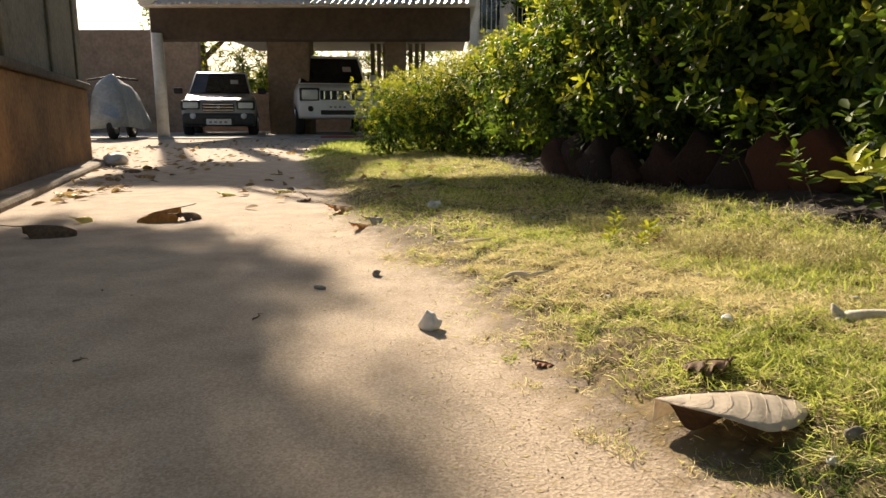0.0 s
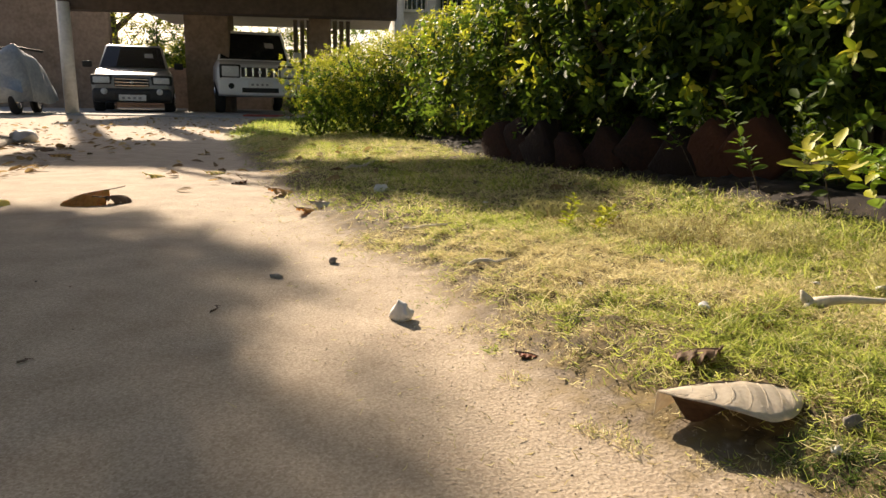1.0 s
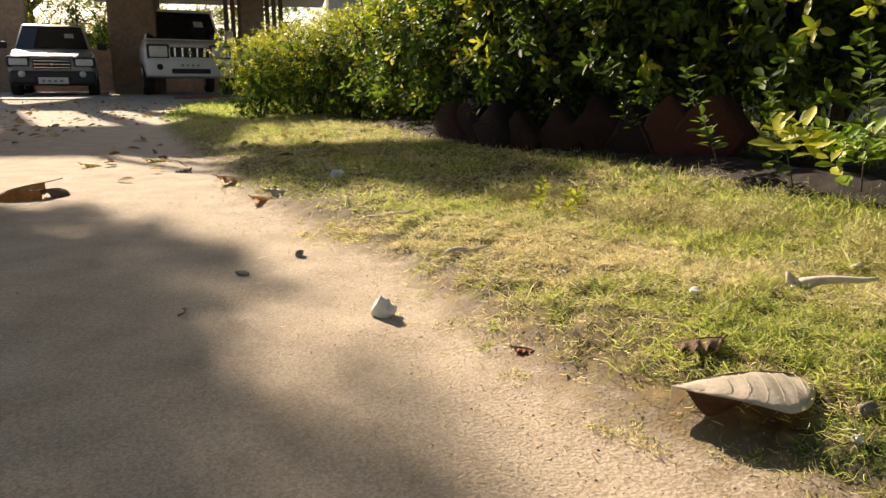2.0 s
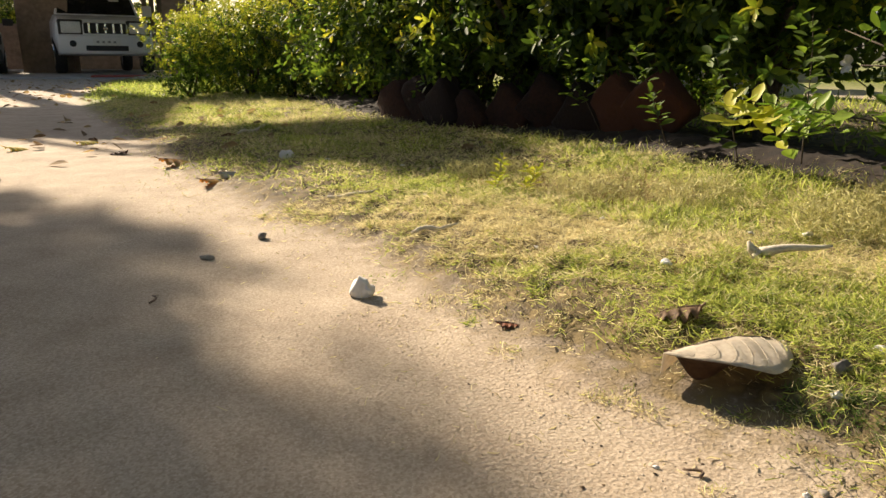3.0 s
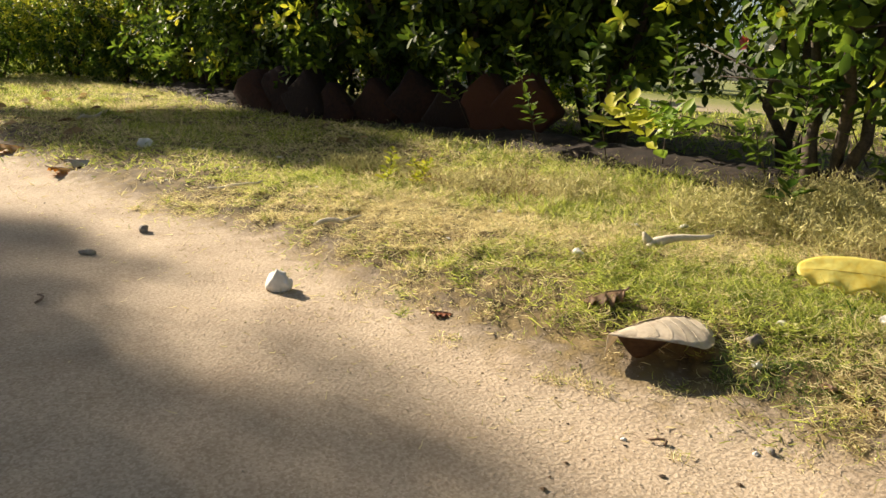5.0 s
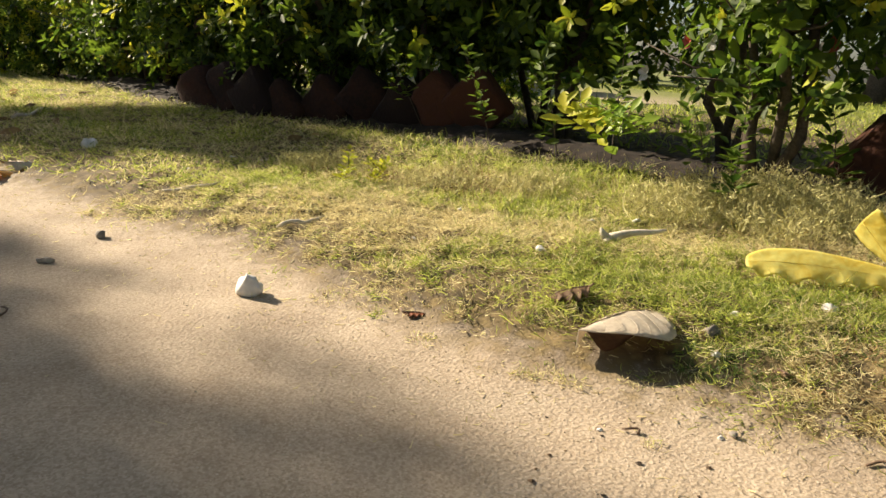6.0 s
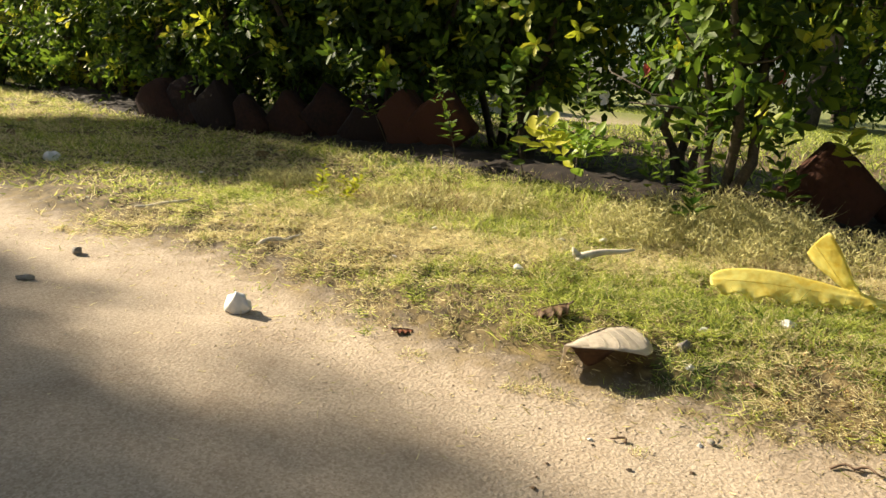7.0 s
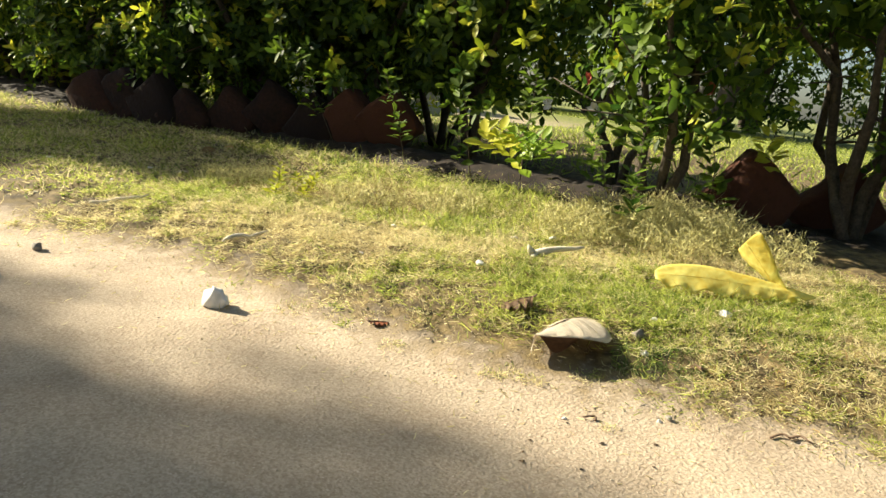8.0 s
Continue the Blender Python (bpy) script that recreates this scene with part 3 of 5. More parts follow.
def vehicle(name, label, paint, length, half, hood, belt, roof, screen_foot, screen_top, bumper, lamp, m, tall):
    car = thing(name, label, "car", m, group="parked cars")
    n = half
    body = [across(0.0, bumper + 0.05, hood - 0.16, n * 0.84, n * 0.88), across(0.12, bumper, hood - 0.06, n * 0.92, n * 0.97), across(0.45, bumper - 0.02, hood, n * 0.94, n), across(screen_foot, bumper, belt, n * 0.94, n), across(length * 0.6, bumper, belt + 0.03, n * 0.94, n), across(length, bumper + 0.05, belt, n * 0.9, n * 0.95)]
    part("body", loft(bmesh.new(), body, 0.02 if tall else 0.035), paint, car)
    w = n * 0.88

    cab = bmesh.new()
    low = [(-w, screen_foot, belt - 0.02), (w, screen_foot, belt - 0.02), (w, length - 0.1, belt), (-w, length - 0.1, belt)]
    top = [(-w * 0.83, screen_top, roof), (w * 0.83, screen_top, roof), (w * 0.83, length - 0.45, roof), (-w * 0.83, length - 0.45, roof)]
    loft(cab, [low, top], 0.03 if tall else 0.07)
    part("cabin", cab, paint, car)
    # windscreen and side panes sit just proud of the cabin shell

    def pane(a, b, c, d, mat, nm, off, parent=car, text=""):
        bm = bmesh.new()
        a, b, c, d = (Vector(p) for p in (a, b, c, d))
        nrm = (b - a).cross(d - a).normalized()
        v = [bm.verts.new(p + nrm * off) for p in (a, b, c, d)]
        f = bm.faces.new(v)
        bmesh.ops.solidify(bm, geom=[f], thickness=0.006)
        return part(nm, bm, mat, parent, text, False)

    def on_screen(u, f):
        z = belt - 0.02 + f * (roof - belt + 0.02)
        y = screen_foot + f * (screen_top - screen_foot)
        return (u * w * (1 - 0.17 * f), y, z)
    pane(on_screen(-0.94, 0.06), on_screen(0.94, 0.06), on_screen(0.92, 0.9), on_screen(-0.92, 0.9), black_gloss, "windscreen", 0.012, car, "dark windscreen")
    pane(on_screen(0.35, 0.45), on_screen(0.62, 0.45), on_screen(0.62, 0.62), on_screen(0.35, 0.62), plate_white, "sticker", 0.022, car, "pale sticker")
    for u in (-0.45, 0.2):
        p, q = Vector(on_screen(u, 0.07)), Vector(on_screen(u + 0.42, 0.17))
        part("wiper", tube(bmesh.new(), [p + Vector((0, -0.03, 0.01)), q + Vector((0, -0.03, 0.01))], [0.008, 0.006], 6), black_plastic, car)
    for s in (-1, 1):
        bm = bmesh.new()
        zb, zt = belt + 0.06, roof - 0.07
        f0, f1 = (zb - belt) / (roof - belt), (zt - belt) / (roof - belt)
        xs0, xs1 = w * (1 - 0.17 * f0) + 0.008, w * (1 - 0.17 * f1) + 0.008
        v = [bm.verts.new(p) for p in ((s * xs0, screen_foot + 0.35, zb), (s * xs0, length - 0.5, zb), (s * xs1, length - 0.7, zt), (s * xs1, screen_top + 0.15, zt))]
        bmesh.ops.solidify(bm, geom=[bm.faces.new(v)], thickness=0.005)
        part("side_window", bm, black_gloss, car, "dark side window", False)
        part("mirror", box(bmesh.new(), (s * (n + 0.12) - 0.09, screen_foot + 0.25, belt + 0.02), (s * (n + 0.12) + 0.09, screen_foot + 0.37, belt + (0.24 if tall else 0.15)), 0.025), paint if tall else black_plastic, car)
        wheel(car, s * (n - 0.1), 0.68, 0.36 if tall else 0.27, 0.2)
        wheel(car, s * (n - 0.1), length - 0.7, 0.36 if tall else 0.27, 0.2)
        lx, lz, lw, lh = lamp
        part("headlight", box(bmesh.new(), (s * lx - lw / 2, -0.012, lz - lh / 2), (s * lx + lw / 2, 0.2, lz + lh / 2), 0.035), lamp_glass, car, "clear glass headlight")
        part("headlight_surround", box(bmesh.new(), (s * lx - lw / 2 - 0.025, -0.006, lz - lh / 2 - 0.02), (s * lx + lw / 2 + 0.025, 0.19, lz + lh / 2 + 0.02), 0.03), black_plastic, car)
        part("fog_lamp", tube(bmesh.new(), [(s * n * 0.66, -0.075, bumper + 0.2), (s * n * 0.66, 0.03, bumper + 0.2)], [0.06, 0.06], 16), black_plastic if tall else lamp_glass, car)
    bz = bumper + (0.36 if tall else 0.26)
    part("bumper", box(bmesh.new(), (-n * 0.95, -0.06, bumper), (n * 0.95, 0.25, bz), 0.06), paint if tall else black_bumper, car, "front bumper")
    part("air_intake", box(bmesh.new(), (-n * 0.42, -0.066, bumper + 0.07), (n * 0.42, 0.0, bumper + 0.17), 0.01), black_plastic, car, "", False)
    gz0, gz1 = bz + 0.03, hood - 0.13
    part("grille", box(bmesh.new(), (-n * 0.42, -0.02, gz0), (n * 0.42, 0.1, gz1), 0.02), black_plastic, car, "dark grille", False)
    for k in range(5 if tall else 3):
        if tall:
            x = -n * 0.32 + k * n * 0.16
            part("grille_bar", box(bmesh.new(), (x - 0.02, -0.035, gz0 + 0.01), (x + 0.02, 0.0, gz1 - 0.01), 0.006), chrome, car, "", False)
        else:
            z = gz0 + (k + 0.5) * (gz1 - gz0) / 3
            part("grille_bar", box(bmesh.new(), (-n * 0.4, -0.03, z - 0.008), (n * 0.4, 0.0, z + 0.008), 0.003), chrome, car, "", False)
    badge = bmesh.new()
    bmesh.ops.create_uvsphere(badge, u_segments=12, v_segments=8, radius=0.045, matrix=Matrix.Translation((0, -0.035, (gz0 + gz1) / 2)) @ Matrix.Diagonal((1, 0.4, 0.8, 1)))
    part("badge", badge, chrome, car)
    plate = part("plate", box(bmesh.new(), (-0.25, -0.085, bumper + 0.02 + (0.16 if tall else 0)), (0.25, -0.07, bumper + 0.14 + (0.16 if tall else 0)), 0.004), plate_white, car, "white plate", False)
    for k in range(4):
        x = -0.19 + 0.1 * k
        part("bar", box(bmesh.new(), (x, -0.088, bumper + 0.055 + (0.16 if tall else 0)), (x + 0.05, -0.084, bumper + 0.095 + (0.16 if tall else 0))), stone_bar, plate, "", False)
    return car


stone_bar = material("plate_grey", (0.25, 0.25, 0.25), (0.35, 0.35, 0.35), size=30.0, rough=0.6, bump=0.0)
black_gloss = material("dark_window", (0.012, 0.014, 0.013), (0.03, 0.032, 0.03), size=2.0, rough=0.06, bump=0.0, coat=0.5)
black_bumper = material("dark_bumper", (0.025, 0.026, 0.026), (0.05, 0.05, 0.05), size=6.0, rough=0.5, bump=0.05)
vehicle("hatchback", "small dark grey hatchback parked nose out in the carport", car_grey, 3.5, 0.77, 0.80, 0.87, 1.40, 0.78, 1.60, 0.20, (0.55, 0.62, 0.34, 0.16), pose(-4.70, 14.9, 0.02, 0, 0, 14), False)
vehicle("suv", "boxy white four-wheel-drive car parked nose out in the carport", car_white, 4.4, 0.9, 1.08, 1.14, 1.80, 1.15, 1.45, 0.36, (0.60, 0.86, 0.38, 0.25), pose(-2.30, 15.6, 0.02, 0, 0, 14), True)

# ---------------------------------------------------------------- trees


def tree(seed, height, radius, leaves, leaf_size=0.09, trunk_r=0.12, label="leafy green backdrop tree, some copies added unseen for shade", lean=(0, 0)):
    """A tapered trunk, limbs and a loose crown of leaf clumps."""
    ob = thing("tree", label, "tree", group="trees")
    r = np.random.default_rng(seed)
    top = height - radius * 0.9
    pts = [np.array([0.12 * math.sin(2 * f + seed) + lean[0] * f * f, 0.12 * math.cos(3 * f + seed) - 0.1 + lean[1] * f * f, f * top - 0.1]) for f in np.linspace(0, 1, 7)]
    part("trunk", tube(bmesh.new(), pts, [trunk_r * (1 - 0.55 * f) for f in np.linspace(0, 1, 7)], 10), bark, ob)
    mids = []
    for k in range(7):
        a = 0.9 * k + r.uniform(0, 0.5)
        end = pts[-1] + np.array([math.cos(a) * radius * 0.75, math.sin(a) * radius * 0.75, radius * r.uniform(-0.1, 0.9)])
        start = pts[4] + (pts[6] - pts[4]) * r.uniform(0, 1)
        part("limb", tube(bmesh.new(), [start, (start + end) / 2 + r.normal(size=3) * 0.08, end], [trunk_r * 0.4, trunk_r * 0.25, 0.012], 6), bark, ob)
        mids.append(end)
    mids = np.array(mids + [pts[-1] + np.array([0, 0, radius * 0.8]), pts[-1] + np.array([0, 0, radius * 0.2])])
    n = leaves // 7
    c = mids[r.integers(0, len(mids), n)]
    u = r.normal(size=(n, 3))
    u /= np.linalg.norm(u, axis=1, keepdims=True)
    p = c + u * (radius * 0.5 * r.uniform(0.3, 1.05, n) ** 0.7)[:, None]
    fs, ps = rosettes(p, u + np.array([0, 0, 0.2]), leaf_size)
    crown = new("crown", scattered("crown", LEAF_FAR_V, LEAF_FAR_F, fs, ps, leaf_green))
    crown.parent = ob
    tagged(crown, "loose crown of green leaves", kind="stuff")
    return ob


def plant_trees():
    # Out of view behind the wall: added so that its crown shades the drive.
    shade = tree(31, 5.6, 1.25, 36000, 0.10, 0.12, "unseen leaning tree added behind the low wall to shade the drive", (1.5, 0.0))
    shade.matrix_basis = pose(-6.34, 8.75, 0)
    # Also unseen; its crown is placed up-sun to shade the lawn before the hedge.
    over = tree(33, 4.6, 0.42, 6500, 0.09, 0.10, "unseen spreading tree added behind the low wall to shade the lawn", (3.0, 0.15))
    over.matrix_basis = pose(-5.92, 10.22, 0)
    a = tree(32, 4.6, 2.0, 8000, 0.16, 0.16)
    a.matrix_basis = pose(8.0, 8.5, 0)
    # Those behind and beside the camera are unseen, added to block sky light.
    for i, (x, y, s) in enumerate(((9.5, 4.5, 1.0), (10.5, 0.5, 1.0), (6.8, 12.5, 1.1), (11.5, -4.0, 1.1), (4.6, 21.0, 1.3), (-1.5, 26.5, 1.1), (-4.8, 25.0, 1.0), (-8.6, 26.0, 1.2), (12.5, 14.0, 1.4), (15.0, 6.0, 1.5), (2.5, -4.5, 1.5), (-1.5, -5.5, 1.6), (6.0, -3.6, 1.5), (-5.5, -4.5, 1.6), (5.0, -2.2, 1.35), (-8.5, -1.0, 1.5), (9.0, -7.0, 1.7))):
        a.scale = (s, s, s)
        copy_thing(a, pose(x, y, 0, 0, 0, 50 * i))
    a.scale = (1, 1, 1)


plant_trees()

# ---------------------------------------------------------------- behind the hedge
pale_stone = material("pale_stone", (0.30, 0.28, 0.24), (0.55, 0.52, 0.46), size=6.0, rough=0.9, bump=0.4, per_object=True)
blue_paint = material("blue_grey_paint", (0.20, 0.27, 0.33), (0.34, 0.42, 0.48), size=3.0, rough=0.6, bump=0.1)


def build_stone_bench():
    b = thing("stone_wall", "low pale dry-stone wall on the far lawn", "wall", pose(2.75, 4.75, 0.08, 0, 0, -32))
    for row in range(3):
        x = -1.0 + 0.08 * row
        while x < 1.0:
            w = random.uniform(0.22, 0.42)
            part("stone", roughened(box(bmesh.new(), (x, -0.14, row * 0.11), (x + w - 0.012, 0.14, row * 0.11 + 0.10), 0.018), 0.012, 9, x + row), pale_stone, b, "", False)
            x += w
    t = thing("water_tank", "blue-grey painted masonry water tank behind the hedge", "tank", pose(3.7, 6.2, 0.08, 0, 0, -30))
    part("tank_wall", box(bmesh.new(), (-0.8, -0.5, -0.05), (0.8, 0.5, 0.62), 0.03), blue_paint, t, "", False)
    part("rim", box(bmesh.new(), (-0.84, -0.54, 0.62), (0.84, 0.54, 0.68), 0.015), pale_stone, t, "pale rim", False)


build_stone_bench()


def build_white_house():
    h = thing("white_house", "white painted house with barred window beyond the hedge", "house", pose(0.86, 23.0, 0))
    part("wall", box(bmesh.new(), (0, 0, 0), (9, 5, 6.5), 0.03), white_paint, h, "", False)
    part("roof", box(bmesh.new(), (-0.4, -0.6, 6.5), (9.4, 5.4, 6.7), 0.03), concrete, h, "", False)
    for x, wide in ((0.30, 0.62), (1.42, 0.78), (3.4, 1.0), (5.6, 1.0)):
        w = part("window", box(bmesh.new(), (x, -0.03, 3.15), (x + wide, 0.02, 4.8), 0.01), black_gloss, h, "dark window", False)
        for k in range(int(wide / 0.15)):
            part("bar", box(bmesh.new(), (x + 0.05 + 0.15 * k, -0.07, 3.15), (x + 0.08 + 0.15 * k, -0.04, 4.8)), white_paint, w, "white upright bar", False)
        part("sill", box(bmesh.new(), (x - 0.08, -0.14, 3.05), (x + wide + 0.08, 0, 3.15), 0.01), white_paint, w, "", False)
    for x in (-0.04, 0.98, 2.26, 4.7):
        part("post", box(bmesh.new(), (x, -0.5, 0), (x + 0.28, -0.2, 6.5), 0.02), white_paint, h, "white post", False)


build_white_house()

# ---------------------------------------------------------------- covered scooter
tarp = material("grey_tarpaulin", (0.20, 0.24, 0.27), (0.36, 0.41, 0.45), size=6.0, rough=0.5, bump=0.4)


def build_scooter():
    s = thing("covered_scooter", "scooter under a grey-blue tarpaulin beside the post", "scooter", pose(-5.82, 12.75, 0, 0, 0, 8))
    wheel(s, 0.0, -0.35, 0.22, 0.1)
    wheel(s, 0.0, 0.75, 0.22, 0.1)
    bm = bmesh.new()
    rings = []
    for j, f in enumerate(np.linspace(0, 1, 15)):
        ring = []
        y = -0.55 + 1.5 * f
        top = 1.08 - 0.25 * f + 0.06 * math.sin(5 * f)
        if j in (0, 14):
            top -= 0.12
        for i, a in enumerate(np.linspace(-1, 1, 17)):
            x = 0.40 * math.copysign(abs(a) ** 0.8, a) * (0.72 + 0.28 * math.sin(math.pi * min(max(f, 0.1), 0.9)))
            z = top - (top - 0.2) * abs(a) ** 2.6 + 0.02 * math.sin(9 * a + 6 * f)
            ring.append(bm.verts.new((x + 0.018 * math.sin(16 * f + 3 * a), y + 0.02 * math.sin(11 * a), z + 0.02 * math.sin(8 * f + 7 * a))))
        rings.append(ring)
    for a, b in zip(rings, rings[1:]):
        for k in range(16):
            bm.faces.new((a[k], a[k + 1], b[k + 1], b[k]))
    bm.faces.new(rings[0])
    bm.faces.new(rings[-1][::-1])
    bmesh.ops.recalc_face_normals(bm, faces=bm.faces[:])
    bmesh.ops.solidify(bm, geom=bm.faces[:], thickness=0.012)
    part("tarpaulin", bm, tarp, s, "creased grey-blue tarpaulin")
    part("handlebar", tube(bmesh.new(), [(-0.42, -0.15, 1.02), (0, -0.22, 1.08), (0.42, -0.15, 1.02)], [0.02, 0.02, 0.02], 8), black_plastic, s)


build_scooter()
red_paint = material("red_mat", (0.25, 0.05, 0.03), (0.40, 0.09, 0.06), size=12.0, rough=0.8, bump=0.2)
mat_bm = roughened(box(bmesh.new(), (-0.45, -0.3, 0), (0.45, 0.3, 0.03), 0.008), 0.006, 5)
red = part("doormat", mat_bm, red_paint, None, "faded red mat on the concrete before the car", False)
tagged(red, category="mat")
red.matrix_basis = pose(-1.75, 12.9, 0.022, 0, 0, 4)

# ---------------------------------------------------------------- fallen leaves and other litter
dead_tan = material("dead_leaf_tan", (0.58, 0.48, 0.35), (0.86, 0.78, 0.63), size=28.0, rough=0.7, bump=0.35, fine=7.0, through_light=0.32)
dead_brown = material("dead_leaf_brown", (0.11, 0.065, 0.035), (0.34, 0.21, 0.11), size=30.0, rough=0.75, bump=0.4, through_light=0.3)
leaf_umber = material("dead_leaf_umber", (0.05, 0.026, 0.014), (0.17, 0.09, 0.045), size=40.0, rough=0.8, bump=0.4)
dead_red = material("dead_leaf_russet", (0.14, 0.035, 0.012), (0.32, 0.10, 0.03), size=30.0, rough=0.7, bump=0.3)
leaf_yellow = material("yellow_leaf", (0.86, 0.68, 0.08), (0.98, 0.92, 0.32), size=26.0, rough=0.5, bump=0.4, fine=5.0, through_light=0.5, spread=(0.30, 0.60))
leaf_orange = material("orange_leaf", (0.55, 0.28, 0.05), (0.82, 0.55, 0.16), size=22.0, rough=0.6, bump=0.3, through_light=0.5)
vein_brown = material("leaf_rib", (0.10, 0.06, 0.035), (0.20, 0.13, 0.08), size=60.0, rough=0.7, bump=0.1)
vein_yellow = material("yellow_rib", (0.84, 0.68, 0.12), (0.94, 0.84, 0.26), size=60.0, rough=0.6, bump=0.1, through_light=0.3)
vein_pale = material("leaf_vein", (0.45, 0.38, 0.27), (0.62, 0.54, 0.42), size=60.0, rough=0.7, bump=0.1)


def leaf_shape(length, width, arch, droop, wave_amount=0.0, blunt=1.0, twist=0.0, fold=1.5, square=0.62, cut=1.0, flare=0.0, lop=1.0, droop_power=4, ripple=26, hang=0.0):
    """A function of u (0 stalk to 1 tip) and v (-1 to 1): a point of the blade."""
    def at(u, v):
        w = width * 0.5 * (math.sin(math.pi * min(max(u * cut, 0.0), 1.0) ** blunt)) ** square
        z = -arch * abs(v) ** fold * (0.35 + 0.65 * math.sin(math.pi * u) + flare * u) - droop * u ** droop_power
        z += wave_amount * math.sin(u * ripple + v) * abs(v) ** 2
        if v < 0:
            w *= lop
            z -= hang * abs(v) ** 1.3 * (0.4 + 0.6 * u)
        return Vector((length * (u - 0.5), w * v + twist * u * u, z))
    return at


def dead_leaf(name, label, at, mat, m, stalk=0.03, ribs=6, rib_mat=None, thick=0.0012, category="leaf"):
    ob = thing(name, label, category, m, group="fallen leaves")
    bm = bmesh.new()
    nu, nv = (56 if mat is leaf_yellow else 24), 12
    size = (at(1.0, 0.0) - at(0.0, 0.0)).length
    crumple, thick = min(0.0014, 0.010 * size), min(thick, 0.007 * size)
    grid = [[bm.verts.new(at(0.004 + 0.992 * i / nu, -1 + 2 * j / nv) + Vector(noise.noise_vector(Vector((i * 7.7 / nu, j * 0.35, stalk * 90)))) * crumple) for j in range(nv + 1)] for i in range(nu + 1)]
    for i in range(nu):
        for j in range(nv):
            bm.faces.new((grid[i][j], grid[i + 1][j], grid[i + 1][j + 1], grid[i][j + 1]))
    bmesh.ops.recalc_face_normals(bm, faces=bm.faces[:])
    bmesh.ops.solidify(bm, geom=bm.faces[:], thickness=thick)
    blade = part("blade", bm, mat, ob)
    rib_mat = rib_mat or (vein_yellow if mat is leaf_yellow else vein_brown)
    line = [at(f, 0.0) + Vector((0, 0, 0.0006 if mat is not leaf_yellow else -0.0002)) for f in np.linspace(0.02, 0.96, 14)]
    part("midrib", tube(bmesh.new(), line, [(0.0006 if mat is leaf_yellow else 0.0012) * (1 - 0.75 * f) for f in np.linspace(0, 1, 14)], 6), rib_mat, blade)
    for k in range(ribs):
        u0 = 0.12 + 0.68 * k / max(ribs - 1, 1)
        for s in (-1, 1):
            pts = [at(min(u0 + 0.17 * f * f, 0.98), s * 0.9 * f) + Vector((0, 0, 0.0008)) for f in np.linspace(0.05, 1, 7)]
            part("vein", tube(bmesh.new(), pts, [0.00032 - 0.0002 * f for f in np.linspace(0, 1, 7)], 5), vein_pale if mat is dead_tan else rib_mat, blade)
    if stalk:
        a = at(0.02, 0)
        part("stalk", tube(bmesh.new(), [a, a + Vector((-stalk * 0.5, 0.003, 0.001)), a + Vector((-stalk, 0.009, 0.004))], [0.0017, 0.0014, 0.0016], 6), rib_mat, ob)
    return ob


def on_ground(x, y, lift=0.0, rx=0.0, ry=0.0, rz=0.0):
    return pose(x, y, float(ground_z(np.array(x), np.array(y))) + lift, rx, ry, rz)


def arched_leaf(u, v):
    """A stiff dry leaf, cushioned between its veins, with the tip's near margin folded down to the ground."""
    s = math.sin(math.pi * min(max(u, 0.0), 1.0) ** 0.98) ** 0.74
    k = abs(v)
    z = 0.011 * math.sin(math.pi * u) + 0.0055 * (abs(math.sin(math.pi * (6.5 * u - 1.1 * k))) - 0.5) * k * (1 - k ** 4)
    if v > 0:
        y = 0.060 * s * v
        z -= 0.017 * v ** 1.6 * math.sin(math.pi * u) ** 1.3 * (1 - 0.55 * float(smooth((u - 0.45) / 0.4)))
    else:
        y = -0.030 * s * k
        z -= 0.026 * k ** 1.4 * (0.5 + 0.5 * u)
    return Vector((0.162 * (u - 0.5), y + 0.006 * math.sin(3 * u), z))


def wavy_leaf(u, v):
    """A long soft leaf, creased along its middle, scalloped along the lower margin and curled at its end."""
    s = math.sin(math.pi * (0.004 + 0.996 * u) ** 0.62) ** 0.72 * (1 - 0.22 * u)
    y, z = 0.030 * s * v, -0.0025 * abs(v) ** 1.5 - 0.014 * u ** 4
    if v < 0:
        bump = math.sin(44 * u + 1.5 * math.sin(9 * u))
        y += 0.0040 * bump * v * v * s
        z += 0.0038 * bump * v * v
    return Vector((0.268 * (u - 0.5), y - 0.014 * u * u, z + 0.003 * math.sin(7 * u)))


def upright_leaf(u, v):
    """A broad blunt piece that narrows down to its foot, one margin rolled."""
    w = 0.044 * (1.0 - 0.62 * float(smooth(u / 0.75))) * (0.88 + 0.12 * min(u / 0.05, 1.0))
    return Vector((0.128 * (u - 0.5) + 0.010 * v * (1 - u), w * v + 0.006 * u * u, 0.006 * v * v * (1 - 0.4 * u) + 0.010 * u * u + 0.0010 * math.sin(9 * u + 2 * v)))


